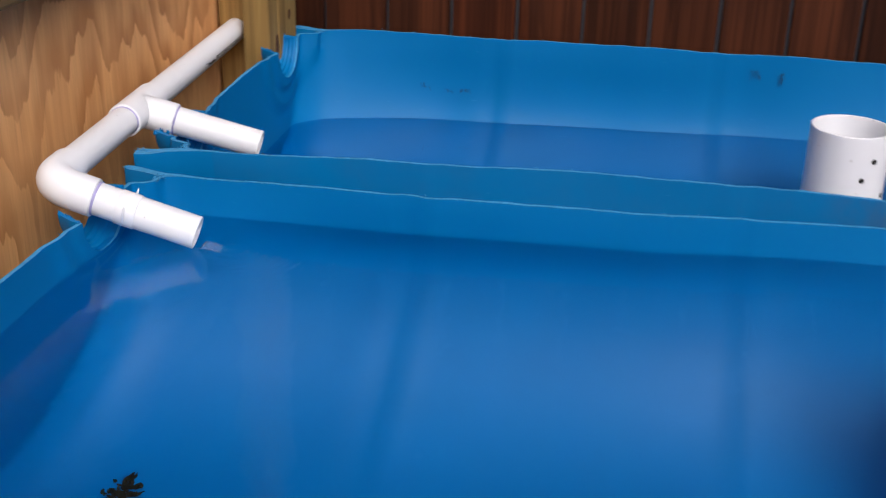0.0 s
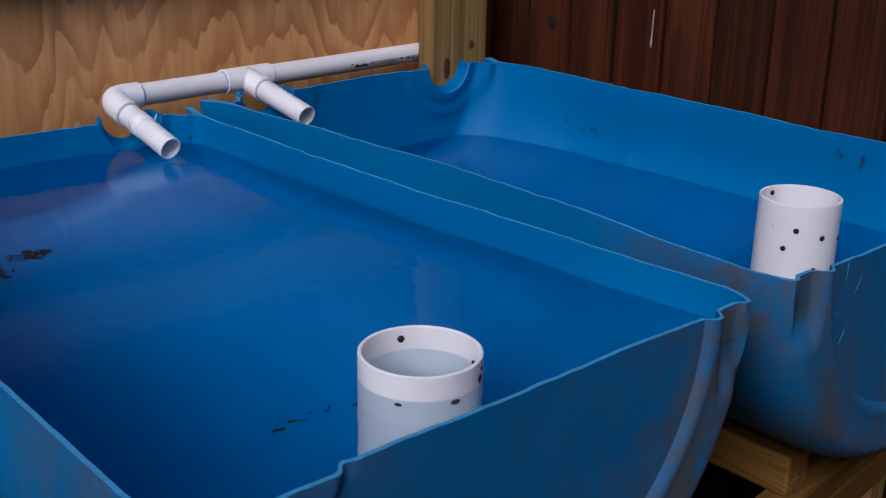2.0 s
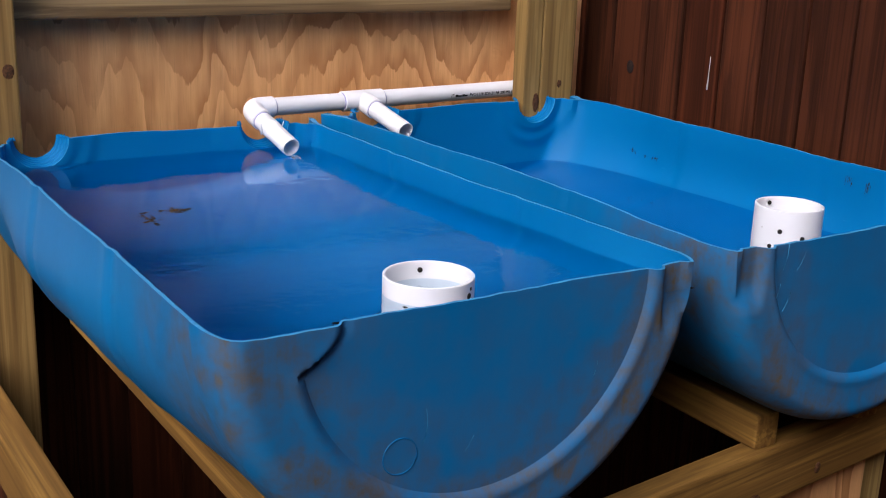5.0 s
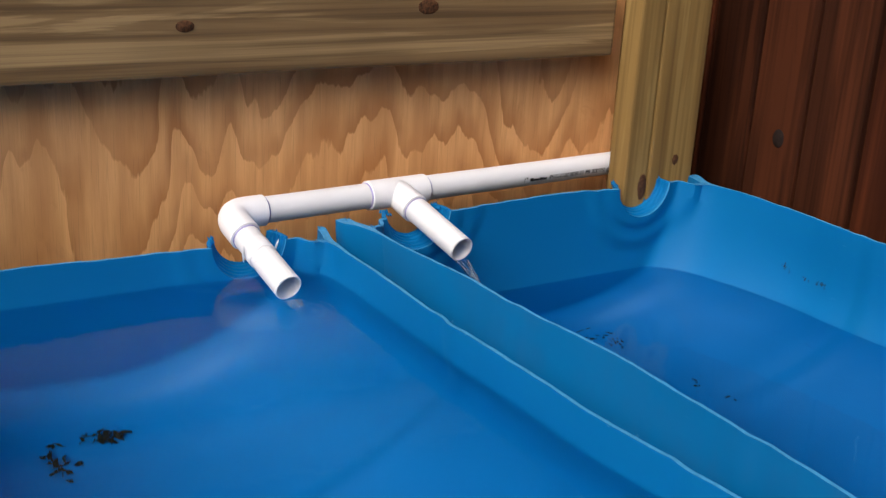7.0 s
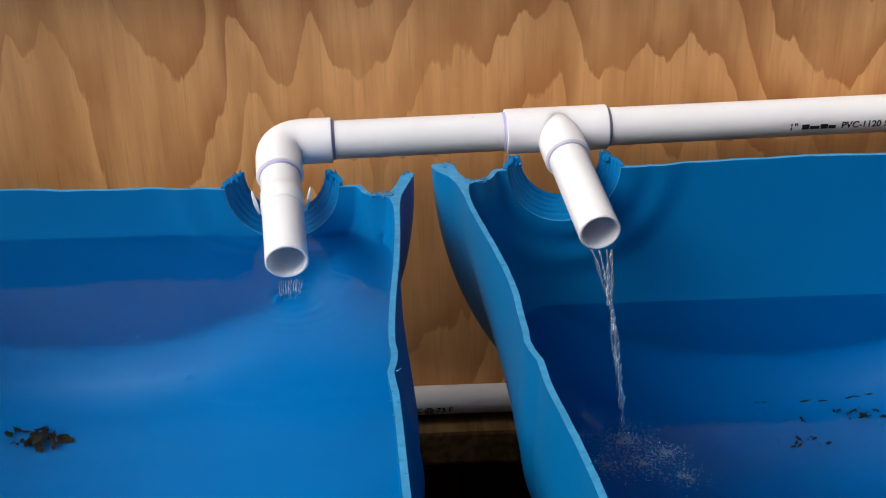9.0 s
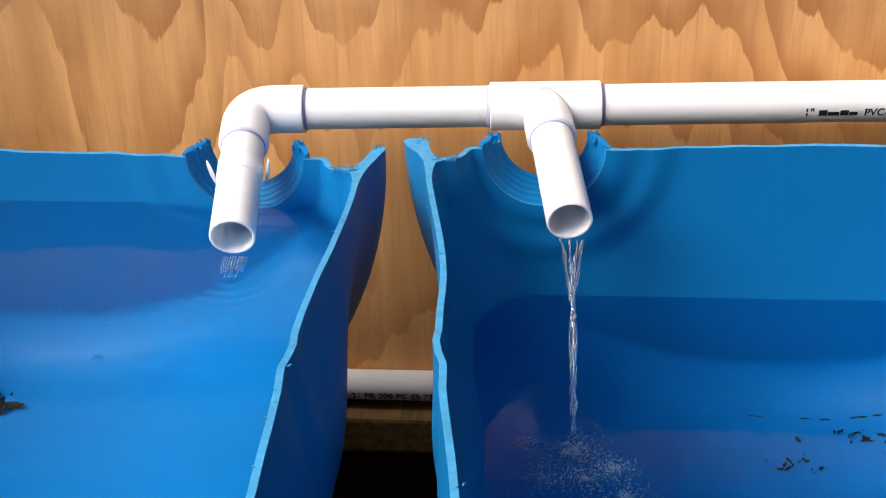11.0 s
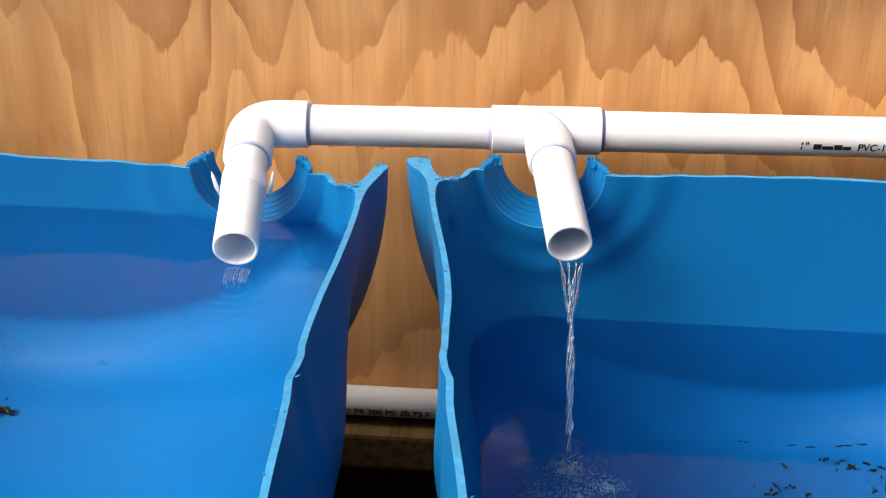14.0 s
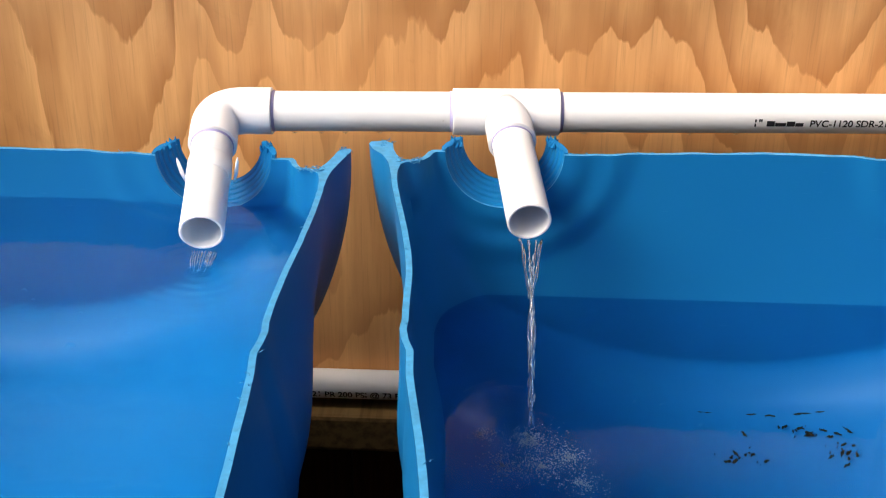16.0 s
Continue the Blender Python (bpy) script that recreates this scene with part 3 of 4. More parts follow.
def burrs(name, tank, seed):
    """Curled shavings left by the saw along the cut edges."""
    rnd = random.Random(seed)
    pieces = []
    for i in range(200):
        pick = rnd.random()
        if pick < 0.12:
            d, r, a = rnd.uniform(0.02, 0.5), rnd.uniform(0.985, 1.0), rnd.choice((0.0, math.pi))
        elif pick < 0.35:
            d, r, a = -0.011 + rnd.uniform(-0.002, 0.012), rnd.uniform(1.005, 1.038), rnd.choice((0.0, math.pi))
        elif pick < 0.5:
            d, r, a = 0.0, rnd.uniform(0.2, 0.85), rnd.choice((0.0, math.pi))
        elif pick < 0.95:
            d, r, a = rnd.uniform(0.022, 0.032), rnd.uniform(0.915, 0.985), rnd.choice((0.0, math.pi))
        else:
            d, r, a = rnd.uniform(0.3, LEN - 0.05), rnd.uniform(0.975, 1.0), rnd.choice((0.0, math.pi))
        p = tank.place(d, r, a)
        if any(abs(p.x - tank.cx(0) - s) < 0.045 for s in tank.bungs) and d < 0.01:
            continue
        q = [p]
        v = Vector((rnd.uniform(-1, 1), rnd.uniform(-1, 1), rnd.uniform(0.0, 0.7))).normalized()
        for k in range(3):
            v = (v + Vector((rnd.uniform(-0.8, 0.8), rnd.uniform(-0.8, 0.8), rnd.uniform(-0.7, 0.3)))).normalized()
            q.append(q[-1] + v * rnd.uniform(0.0005, 0.0014))
        pieces.append(sweep(q, [0.0003, 0.0004, 0.0003, 0.0001], 4))
    v, f = joined(*pieces)
    return mesh_from(name, v, f, M_CUT)


def cut_bungs(me, tank):
    """Cut the two half-round bung openings through the head."""
    body = new("cutting_body", me)
    pieces = []
    for s in tank.bungs:
        c = Vector((tank.cx(0) + s, HEAD_Y, RIM + tank.tilt))
        pieces.append(sweep([c + Vector((0, 0.05, 0)), c + Vector((0, -0.05, 0))], [0.0424, 0.0424], 48))
    v, f = joined(*pieces)
    cutter = new("cutter", mesh_from("cutter", v, f, M_CUT))
    for o in (body, cutter):
        bm = bmesh.new()
        bm.from_mesh(o.data)
        bmesh.ops.recalc_face_normals(bm, faces=bm.faces)
        bm.to_mesh(o.data)
        bm.free()
    mod = body.modifiers.new("cut", "BOOLEAN")
    mod.operation, mod.object, mod.solver = "DIFFERENCE", cutter, "EXACT"
    bpy.context.view_layer.update()
    out = bpy.data.meshes.new_from_object(body.evaluated_get(bpy.context.evaluated_depsgraph_get()))
    bpy.data.objects.remove(body)
    bpy.data.objects.remove(cutter)
    return out


def build_tank(tank, label, seed):
    ob = thing("half_drum_tank", label, "tank", (0, 0, 0), "half-drum tanks")
    part("shell", sharp(cut_bungs(tank.shell("tank_shell"), tank), 45), ob)
    part("head_ring", ring_part(tank, "tank_ring"), ob)
    for s in tank.bungs:
        part("bung_neck", collar_part("bung_neck", tank.cx(0) + s, HEAD_Y, RIM + tank.tilt, seed + int(s * 100)), ob, "threaded bung neck sawn in half")
    tagged(part("saw_burr", burrs("saw_burr", tank, seed), ob, "curled plastic saw burrs"), kind="stuff")
    return ob


tank_a = Tank((-0.166, -0.163, -0.158, -0.147, -0.138), (0.264, 0.258, 0.261, 0.270, 0.283), 0.285, 0.006, 1, True, 1.0, M_BLUE_A)
tank_a.fluid = M_WATER_A
tank_a.flare = 0.0
tank_a.belly = 0.291
tank_a.bungs = (-0.181, 0.176)
tank_b = Tank((0.396, 0.423, 0.441, 0.450, 0.452), (0.256, 0.258, 0.254, 0.260, 0.268), 0.264, 0.013, -1, False, 5.0, M_BLUE_B)
tank_b.fluid = M_WATER_B
tank_b.flare = 0.028
tank_b.belly = 0.276
tank_b.bungs = (-0.176, 0.165)
WATER_A, WATER_B = 0.867, 0.796
build_tank(tank_a, "blue plastic drum sawn lengthwise, brim-full of water, dirt on its base", 11)
build_tank(tank_b, "blue plastic half drum with a lower water level, beside the fence", 12)
for tank, level, label in ((tank_a, WATER_A, "clear still water filling the blue tank, faintly rippled"), (tank_b, WATER_B, "clear water standing lower in the blue tank")):
    w = new("water", tank.water("water", level))
    w.visible_shadow = False
    tagged(w, label, "water", kind="structure")

# ---- white supply pipe ----
PIPE_R, HUB_R, PIPE_Z = 0.0150, 0.0176, 0.9240


def run(x):
    return Vector((x, -0.046 + 0.055 * x, PIPE_Z))


ELBOW, TEE = run(0.004), run(0.2205)
END_A, END_B = Vector((0.019, -0.174, 0.882)), Vector((0.237, -0.160, 0.890))
along = (run(1) - run(0)).normalized()
dir_a, dir_b = (END_A - ELBOW).normalized(), (END_B - TEE).normalized()
supply = thing("supply_pipe", "white PVC water pipe with an elbow and a tee", "pipe", ELBOW)
inv = Matrix.Translation(-ELBOW)


def supply_part(name, me, label="", parent=None):
    me.transform(inv)
    return part(name, me, parent or supply, label)


def elbow_mesh():
    p = [ELBOW + along * 0.042, ELBOW + along * 0.0415, ELBOW + along * 0.024]
    for i in range(1, 13):
        t = i / 13
        p.append((1 - t) ** 2 * (ELBOW + along * 0.022) + 2 * t * (1 - t) * ELBOW + t * t * (ELBOW + dir_a * 0.022))
    p += [ELBOW + dir_a * 0.024, ELBOW + dir_a * 0.0415, ELBOW + dir_a * 0.042]
    r = [HUB_R - 0.0006] + [HUB_R] * (len(p) - 2) + [HUB_R - 0.0006]
    v, f = sweep(p, r, 40)
    return sharp(mesh_from("elbow", v, f, M_PVC), 40)


def tee_mesh():
    a = sweep([TEE - along * 0.040, TEE - along * 0.0395, TEE + along * 0.0395, TEE + along * 0.040], [HUB_R - 0.0006, HUB_R, HUB_R, HUB_R - 0.0006], 40)
    b = sweep([TEE, TEE + dir_b * 0.0300, TEE + dir_b * 0.0400, TEE + dir_b * 0.0405], [HUB_R * 0.98, HUB_R, HUB_R, HUB_R - 0.0006], 40)
    v, f = joined(a, b)
    return sharp(mesh_from("tee", v, f, M_PVC), 40)


elbow = supply_part("elbow", elbow_mesh())
tee = supply_part("tee", tee_mesh())
supply_part("pipe_length", pipe_mesh("pipe_between", ELBOW + along * 0.030, TEE - along * 0.030, PIPE_R, 0.002, M_PVC))
long_pipe = supply_part("pipe_length", pipe_mesh("pipe_long", TEE + along * 0.030, run(0.615), PIPE_R, 0.002, M_PVC))
spout_a = supply_part("spout", pipe_mesh("spout_a", ELBOW + dir_a * 0.030, END_A, PIPE_R, 0.0019, M_PVC), "open cut pipe end")
spout_b = supply_part("spout", pipe_mesh("spout_b", TEE + dir_b * 0.030, END_B, PIPE_R, 0.0019, M_PVC), "open cut pipe end")
for p, d in ((ELBOW, along), (ELBOW, dir_a), (TEE, along), (TEE, -along), (TEE, dir_b)):
    o = 0.042 if p == ELBOW else 0.040
    v, f = sweep([p + d * (o - 0.002), p + d * (o + 0.0022)], [PIPE_R + 0.0004] * 2, 36)
    supply_part("primer_ring", mesh_from("primer_ring", v, f, M_PRIMER), "smear of purple primer")


def printed(name, words, size, x0, ang, axis_at, radius, material):
    """Letters printed round the front of a pipe that runs along x."""
    cu = bpy.data.curves.new(name, "FONT")
    cu.body = words
    cu.size = size
    cu.offset = size * 0.022
    tmp = new("lettering", cu)
    bpy.context.view_layer.update()
    me = bpy.data.meshes.new_from_object(tmp.evaluated_get(bpy.context.evaluated_depsgraph_get()))
    bpy.data.objects.remove(tmp)
    wrap_round(me, x0, ang, axis_at, radius)
    me.materials.clear()
    me.materials.append(material)
    return me


def wrap_round(me, x0, ang, axis_at, radius):
    for v in me.vertices:
        a = radians(ang) + v.co.y / radius
        c = axis_at(x0 + v.co.x)
        v.co = c + Vector((0, -math.cos(a), math.sin(a))) * (radius + 0.0003)


def bars(name, spans, x0, ang, axis_at, radius, material):
    """Plain printed bars: start, width and height of each."""
    verts, faces = [], []
    for s, w, h in spans:
        for i in range(5):
            y = h * i / 4
            verts += [(s, y, 0), (s + w, y, 0)]
        o = len(verts) - 10
        faces += [(o + 2 * i, o + 2 * i + 1, o + 2 * i + 3, o + 2 * i + 2) for i in range(4)]
    me = mesh_from(name, verts, faces, material, False)
    wrap_round(me, x0, ang, axis_at, radius)
    return me


TX = 0.404
supply_part("printing", printed("size_mark", '1"', 0.0085, TX, -22, run, PIPE_R, M_INK), "black printed lettering", long_pipe)
supply_part("printing", bars("maker_mark", [(0, 0.006, 0.0045), (0.0064, 0.008, 0.0030), (0.0150, 0.006, 0.0042), (0.0214, 0.006, 0.0030)], TX + 0.0105, -21, run, PIPE_R, M_INK), "black printed mark", long_pipe)
supply_part("printing", printed("grade_mark", "PVC-1120 SDR-21 PR 200 PSI @ 73 F", 0.0078, TX + 0.0425, -22, run, PIPE_R, M_INK), "black printed lettering", long_pipe)

# drops under the pipe
rnd = random.Random(2)
for x in (0.062, 0.082, 0.100, 0.126, 0.280, 0.360, 0.395):
    c = run(x) + Vector((0, -0.002, -PIPE_R))
    v, f = sweep([c + Vector((0, 0, 0.0012)), c, c + Vector((0, 0, -0.0012)), c + Vector((0, 0, -0.0022))], [0.0024, 0.0026, 0.0018, 0.0004], 10)
    supply_part("drip", mesh_from("drip", v, f, M_STREAM), "hanging water drop")

# a split ring clipped on the first spout where it passes the sawn edge
cl = ELBOW + dir_a * 0.072
v1, f1 = sweep([cl - dir_a * 0.009, cl - dir_a * 0.0085, cl + dir_a * 0.0085, cl + dir_a * 0.009], [PIPE_R + 0.0003, PIPE_R + 0.0008, PIPE_R + 0.0008, PIPE_R + 0.0003], 36)
clip = supply_part("pipe_clip", mesh_from("pipe_clip", v1, f1, M_PVC), "white plastic clip")
for s in (-1, 1):
    _, sa, sb = frame_of(dir_a)
    b0 = cl + sa * s * (PIPE_R + 0.002)
    v1, f1 = sweep([b0 - sb * 0.009, b0 + sa * s * 0.002, b0 + sa * s * 0.0035 + sb * 0.009, b0 + sa * s * 0.004 + sb * 0.013], [0.0008, 0.0015, 0.0011, 0.0003], 8)
    supply_part("clip_ear", mesh_from("clip_ear", v1, f1, M_PVC), "", clip)

# low drain pipe behind the tanks
def low(x):
    return Vector((x, WALL_Y - 0.014, 0.6590))


drain = thing("drain_pipe", "white PVC pipe lying low behind the tanks", "pipe", low(0.1))
me = pipe_mesh("drain_length", low(-0.12), low(0.50), 0.0130, 0.002, M_PVC)
me.transform(Matrix.Translation(-low(0.1)))
dp = part("pipe_length", me, drain)
me = printed("drain_mark", "21 PR 200 PSI @ 73 F", 0.0085, 0.060, -28, low, 0.0130, M_INK)
me.transform(Matrix.Translation(-low(0.1)))
part("printing", me, dp, "black printed lettering")


# ---- standpipes ----
def standpipe(x, y, top, bottom, r, lean, holes, label):
    ob = thing("standpipe", label, "pipe", (x, y, bottom), "drain standpipes")
    ob.rotation_euler = (radians(lean[0]), radians(lean[1]), 0)
    h = top - bottom
    body = part("pipe_body", pipe_mesh("standpipe", (0, 0, 0), (0, 0, h), r, 0.0032, M_PVC, 56), ob)
    # the holes are dark plugs, their inner shade given by the colour
    for ang, z, s in holes:
        a = radians(ang)
        c = Vector((math.cos(a), math.sin(a), 0)) * r + Vector((0, 0, z - bottom))
        n = Vector((math.cos(a), math.sin(a), 0))
        v, f = sweep([c - n * 0.0042, c + n * 0.0004], [s, s], 14)
        part("drilled_hole", mesh_from("drilled_hole", v, f, M_HOLE_SHADE), body, "dark plug painted as the shade in a drilled hole")
    return ob


standpipe(-0.134, -0.836, 0.887, 0.625, 0.0490, (0, 0), [(-62, 0.872, 0.0035), (-58, 0.879, 0.002), (-98, 0.860, 0.0042), (-150, 0.859, 0.003), (70, 0.877, 0.003), (-20, 0.868, 0.003)], "wide white PVC standpipe drilled with holes, standing in the full tank")
standpipe(0.466, -0.792, 0.888, 0.642, 0.0455, (0, 0), [(-112, 0.852, 0.0032), (-150, 0.860, 0.0032), (-70, 0.846, 0.0032), (80, 0.880, 0.003), (-165, 0.838, 0.003), (-120, 0.815, 0.003)], "wide white PVC standpipe drilled with holes, in the lower tank")

# ---- running water ----
def stream(name, start, length, width, seed, label, drift, beads_n):
    rnd = random.Random(seed)
    ob = thing(name, label, "water", start)
    strands = [(-1.0, 0.0, 0.085), (1.0, 0.4, 0.080), (-0.2, 1.6, 0.050), (0.5, 2.6, 0.045)]
    for k, (off, phase, rr) in enumerate(strands):
        pts, rad = [], []
        n = 44
        for i in range(n + 1):
            t = i / n
            near = math.exp(-t * 3.6)
            apart = width * 0.46 * (near + 0.20 * (1 - near) * math.cos(t * 15 + phase + seed))
            x = off * apart * math.cos(0.6 * phase * t) + drift[0] * t
            y = width * 0.16 * (1 - near) * math.sin(t * 13 + phase) + drift[1] * t
            pts.append(Vector((x, y, -length * (0.38 * t + 0.62 * t * t) - 0.0012 * (1 - abs(off)) * near)))
            rad.append(width * rr * 0.75 * (1 - 0.35 * t) * (1 + 0.40 * math.sin(i * 0.75 + k * 2.1 + seed)) + 0.0002)
        v, f = sweep(pts, rad, 10)
        part("strand", mesh_from("strand", v, f, M_AERATED), ob)
    # the stream's glints, put in as small pale solid beads
    beads = []
    for i in range(beads_n):
        t = rnd.uniform(0.15, 1.0)
        s = width * 0.13
        p = Vector((drift[0] * t + rnd.uniform(-s, s), drift[1] * t + rnd.uniform(-s, s), -length * (0.38 * t + 0.62 * t * t)))
        q = Vector((rnd.uniform(-0.0006, 0.0006), -0.0007, rnd.uniform(0.0012, 0.0045)))
        beads.append(sweep([p - q, p, p + q], [0.0001, rnd.uniform(0.00022, 0.00045), 0.0001], 5))
    v, f = joined(*beads)
    tagged(part("droplets", mesh_from("droplets", v, f, M_FOAM_GLINT), ob, "pale beads coloured as glints on the falling water"), kind="stuff")
    return ob


stream("falling_water", END_B + Vector((0.0015, 0.001, -0.0135)), END_B.z - 0.0135 - WATER_B + 0.001, 0.0165, 3, "thin twisting stream of clear water falling from the pipe", (0.001, -0.102), 70)


def curtain(start, length, width, drift, label):
    """A short fall of water leaving a level pipe end in thin cords side by side."""
    ob = thing("falling_water", label, "water", start)
    rnd = random.Random(6)
    for k in range(12):
        u = -0.95 + 1.9 * k / 11 + rnd.uniform(-0.08, 0.08)
        reach = 1.0 if k in (2, 5, 6, 9) else rnd.uniform(0.4, 0.9)
        pts = []
        for i in range(9):
            t = reach * i / 8
            pts.append((u * width * 0.5 * (1 - 0.25 * t) + drift[0] * t + 0.00012 * math.sin(i + k), drift[1] * t ** 0.85 - 0.0007, -length * (0.35 * t + 0.65 * t * t) - 0.001))
        v, f = sweep(pts, [rnd.uniform(0.0002, 0.0005) for i in range(9)], 6)
        part("strand", mesh_from("strand", v, f, M_AERATED), ob)
    return ob


curtain(END_A + Vector((0.002, -0.0025, -0.0112)), END_A.z - 0.0112 - WATER_A + 0.001, 0.0180, (0.001, -0.022), "short sheet of clear water running from the pipe end")


def bubble(x, y, z, r):
    ob = thing("bubble", "small clear bubble floating on the water", "bubble", (x, y, z), "bubbles on the water")
    rings = [(r * math.cos(a), r * 0.7 * math.sin(a)) for a in np.linspace(0, 1.45, 6)]
    n = 14
    verts, faces = [], []
    for q, h in rings:
        for k in range(n):
            a = 2 * math.pi * k / n
            verts.append((q * math.cos(a), q * math.sin(a), h + 0.0003))
    for i in range(len(rings) - 1):
        for k in range(n):
            faces.append((i * n + k, i * n + (k + 1) % n, (i + 1) * n + (k + 1) % n, (i + 1) * n + k))
    faces.append(tuple((len(rings) - 1) * n + k for k in range(n)))
    part("film", mesh_from("bubble", verts, faces, M_STREAM), ob)


for x, y, r in ((-0.028, -0.302, 0.0034), (0.000, -0.285, 0.0016), (-0.08, -0.235, 0.0016), (-0.035, -0.262, 0.0013), (-0.012, -0.268, 0.0012), (-0.07, -0.247, 0.0012), (0.006, -0.325, 0.0014)):
    bubble(x, y, WATER_A, r)
rnd = random.Random(9)
for i in range(16):
    a, q = rnd.uniform(0, 2 * math.pi), min(abs(rnd.gauss(0, 0.016)), 0.030)
    bubble(0.243 + q * math.cos(a) * 1.2, -0.272 + q * math.sin(a), WATER_B, rnd.uniform(0.0008, 0.0020))


# ---- rotten leaves and specks on the tank floors ----
def litter(tank, x, y, size, n, seed, label, spread_xy=(1.0, 0.6), lift=0.003):
    rnd = random.Random(seed)
    ob = thing("leaf_litter", label, "leaves", tank.floor_point(x, y))
    base = tank.floor_point(x, y)
    pieces = []
    for i in range(n * 2):
        px, py = x + rnd.gauss(0, size * 0.7 * spread_xy[0]), y + rnd.gauss(0, size * 0.7 * spread_xy[1])
        c = tank.floor_point(px, py, lift) - base
        m = 14
        rr = size * rnd.choice((0.04, 0.07, 0.10, 0.15, 0.24))
        tilt = rnd.uniform(0, 6.28)
        vs = [c + Vector((0, 0, 0.002))]
        for k in range(m):
            a = 2 * math.pi * k / m
            f = rnd.uniform(0.7, 1.25) if k % 2 else rnd.uniform(0.45, 0.85)
            q = Vector((math.cos(a) * rr * f, math.sin(a) * rr * f * 0.34))
            dx, dy = q.x * math.cos(tilt) - q.y * math.sin(tilt), q.x * math.sin(tilt) + q.y * math.cos(tilt)
            vs.append(tank.floor_point(px + dx, py + dy, lift) - base + Vector((0, 0, rnd.uniform(0, 0.003))))
        top = len(vs)
        vs += [v - Vector((0, 0, 0.0015)) for v in vs]
        fs = [(0, 1 + k, 1 + (k + 1) % m) for k in range(m)] + [(top, top + 1 + (k + 1) % m, top + 1 + k) for k in range(m)]
        fs += [(1 + k, top + 1 + k, top + 1 + (k + 1) % m, 1 + (k + 1) % m) for k in range(m)]
        pieces.append((vs, fs))
    v, f = joined(*pieces)
    tagged(part("leaf_clump", mesh_from("leaf_clump", v, f, M_LEAF, False), ob), kind="stuff")


litter(tank_a, -0.172, -0.172, 0.034, 16, 1, "dark rotten leaf clump on the floor of the full tank", (0.45, 0.26))
litter(tank_a, -0.222, -0.205, 0.034, 15, 2, "dark rotten leaf fragments on the floor of the full tank", (0.28, 0.62))
litter(tank_a, -0.120, -0.670, 0.024, 5, 3, "small dark specks on the floor of the full tank", (1.4, 0.4))
litter(tank_b, 0.440, -0.150, 0.017, 9, 4, "dark leaf scraps and sediment in the lower tank", (1.6, 0.5))
litter(tank_b, 0.392, -0.180, 0.012, 8, 5, "dark leaf scraps in the lower tank")
litter(tank_b, 0.462, -0.175, 0.012, 9, 6, "dark leaf scraps in the lower tank")
litter(tank_b, 0.482, -0.320, 0.018, 7, 7, "row of dark leaf scraps on the floor of the lower tank", (0.5, 1.8))
for x, y, s in ((0.664, -0.255, 0.009), (0.666, -0.285, 0.007), (0.667, -0.313, 0.009), (0.704, -0.70, 0.010), (0.705, -0.735, 0.012)):
    litter(tank_b, x - 0.002, y, s * 0.5, 4, int(-y * 1000), "small dark scraps stuck to the wall of the lower tank", (0.12, 1.2), lift=0.004)

# a line of sediment caught along the moulded ring of the lower tank
rnd = random.Random(21)
ob = thing("sediment", "broken line of dark sediment on the lower tank floor", "dirt", tank_b.floor_point(0.41, -0.10))
base = ob.location.copy()
pieces = []
for i in range(26):
    x = 0.30 + 0.24 * i / 26 + rnd.uniform(-0.004, 0.004)
    if rnd.random() < 0.25:
        continue
    y = -0.110 - 0.020 * math.sin((x - 0.30) / 0.24 * math.pi) + rnd.uniform(-0.002, 0.002)
    q = [tank_b.floor_point(x + k * 0.0035, y + rnd.uniform(-0.0008, 0.0008), 0.0015) - base for k in range(3)]
    pieces.append(sweep(q, [0.0006, 0.0011, 0.0005], 5))
v, f = joined(*pieces)
tagged(part("sediment_line", mesh_from("sediment_line", v, f, M_LEAF), ob), kind="stuff")


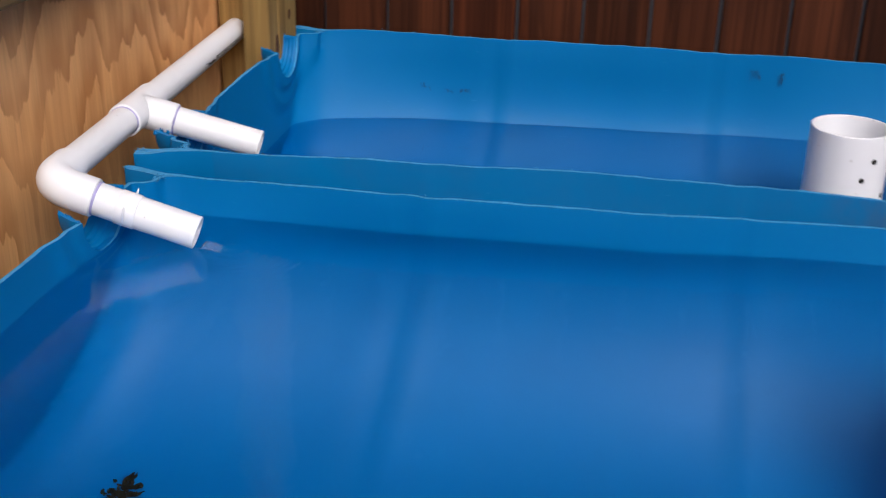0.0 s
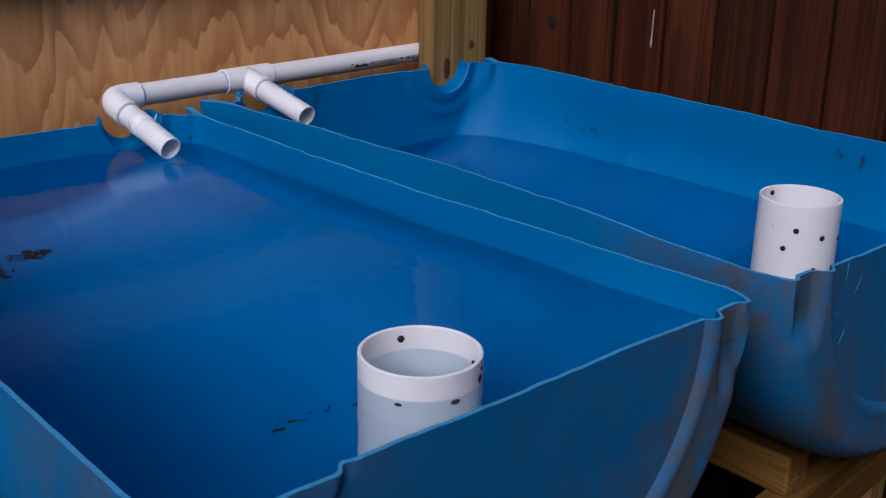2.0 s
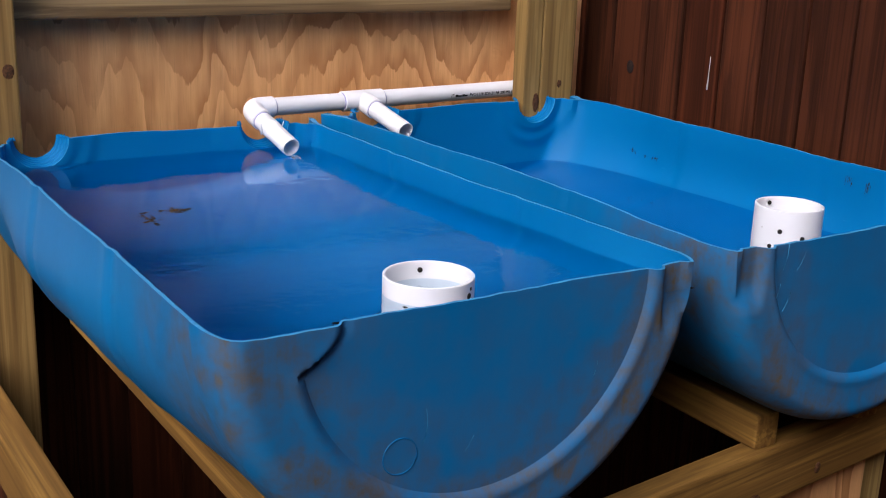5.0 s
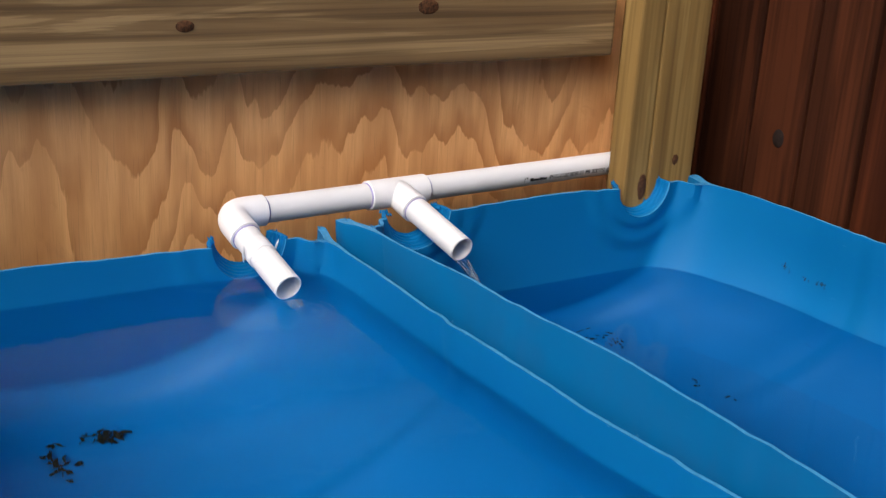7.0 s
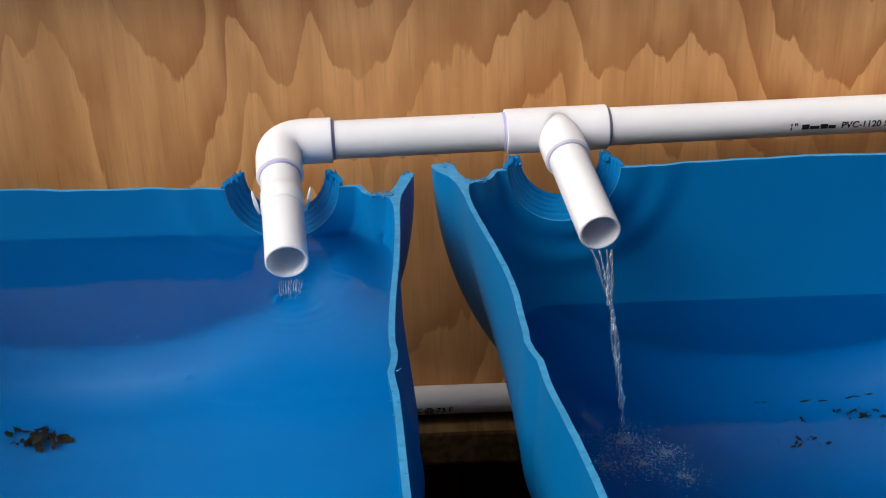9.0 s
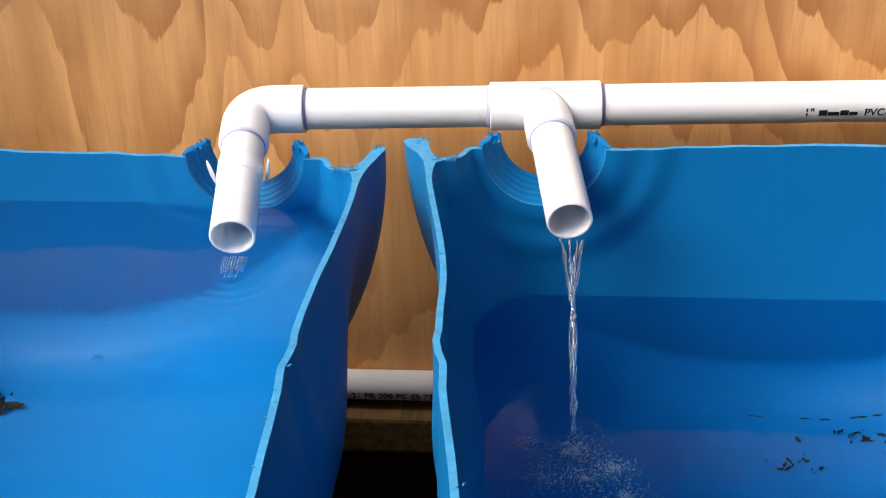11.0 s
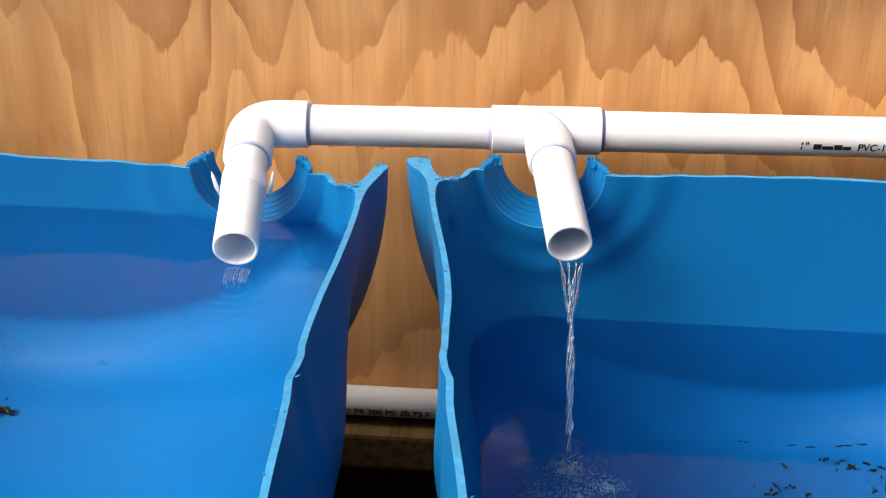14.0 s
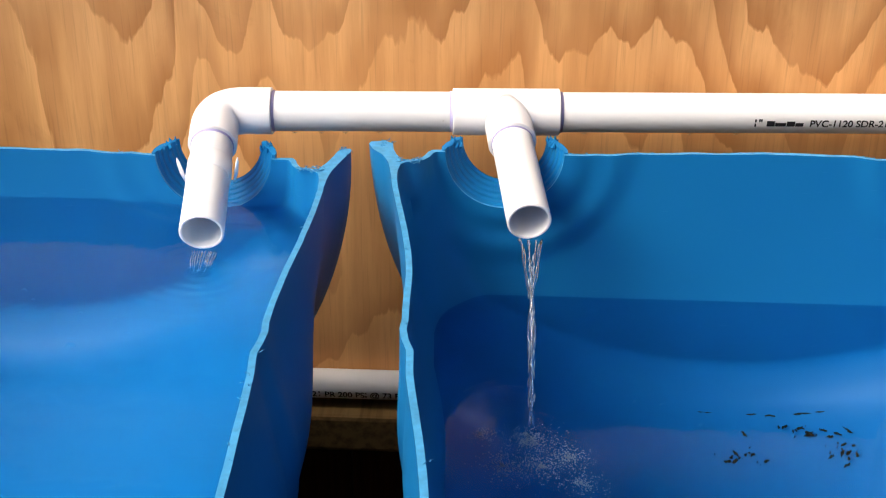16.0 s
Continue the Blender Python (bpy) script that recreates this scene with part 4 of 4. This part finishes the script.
# foam where the stream strikes the lower water
def foam(x, y, n, spread_r, seed):
    rnd = random.Random(seed)
    ob = thing("foam", "whitish patch of tiny air bubbles in the lower tank", "foam", (x, y, WATER_B), group="foam patches")
    pieces = []
    for i in range(n * 4):
        a, q = rnd.uniform(0, 6.28), abs(rnd.gauss(0, spread_r))
        c = Vector((q * math.cos(a) * 1.2, q * math.sin(a), -0.0016 - rnd.uniform(0, 0.004)))
        r = rnd.uniform(0.00020, 0.00050)
        pieces.append(sweep([c - Vector((0, 0, r)), c - Vector((0, 0, r * 0.5)), c + Vector((0, 0, r * 0.5)), c + Vector((0, 0, r))], [r * 0.2, r * 0.9, r * 0.9, r * 0.2], 6))
    v, f = joined(*pieces)
    tagged(part("air_bubbles", mesh_from("air_bubbles", v, f, M_FOAM_GLINT), ob), kind="stuff")


for i, (x, y, n, q) in enumerate(((0.2090, -0.268, 60, 0.005), (0.240, -0.272, 120, 0.010), (0.262, -0.290, 90, 0.007), (0.222, -0.300, 70, 0.009), (0.245, -0.300, 90, 0.011), (0.268, -0.315, 60, 0.008), (0.235, -0.276, 50, 0.006))):
    foam(x, y, n, q, 40 + i)

# scratches and moulded marks on the bases
def base_mark(tank, pts, r, name, label):
    parent = [o for o in bpy.data.objects if o.get("category") == "tank"][0 if tank is tank_a else 1]
    q = [Vector((x, HEAD_Y - LEN + off, z)) for x, z, off in pts]
    v, f = sweep(q, [r] * len(q), 6)
    part(name, mesh_from(name, v, f, M_CUT if name == "scratch" else M_BLUE_CLEAN), parent, label)


rnd = random.Random(77)
for tank, x, z in ((tank_b, 0.268, 0.872), (tank_b, 0.292, 0.868), (tank_b, 0.262, 0.838), (tank_b, 0.275, 0.82), (tank_a, -0.16, 0.74), (tank_a, 0.0, 0.79), (tank_a, -0.21, 0.76)):
    off = 0.0062 if tank is tank_a else -0.0002
    a = rnd.uniform(0.75, 1.2)
    n = rnd.randint(4, 7)
    pts = [(x + 0.006 * k * math.cos(a + 0.06 * k), z + 0.006 * k * math.sin(a + 0.06 * k), off) for k in range(n)]
    base_mark(tank, pts, 0.00032, "scratch", "pale scratch")
base_mark(tank_a, [(-0.235 + 0.019 * math.cos(2 * math.pi * k / 24), 0.752 + 0.019 * math.sin(2 * math.pi * k / 24), 0.0060) for k in range(25)], 0.0007, "moulded_mark", "round moulded mark")
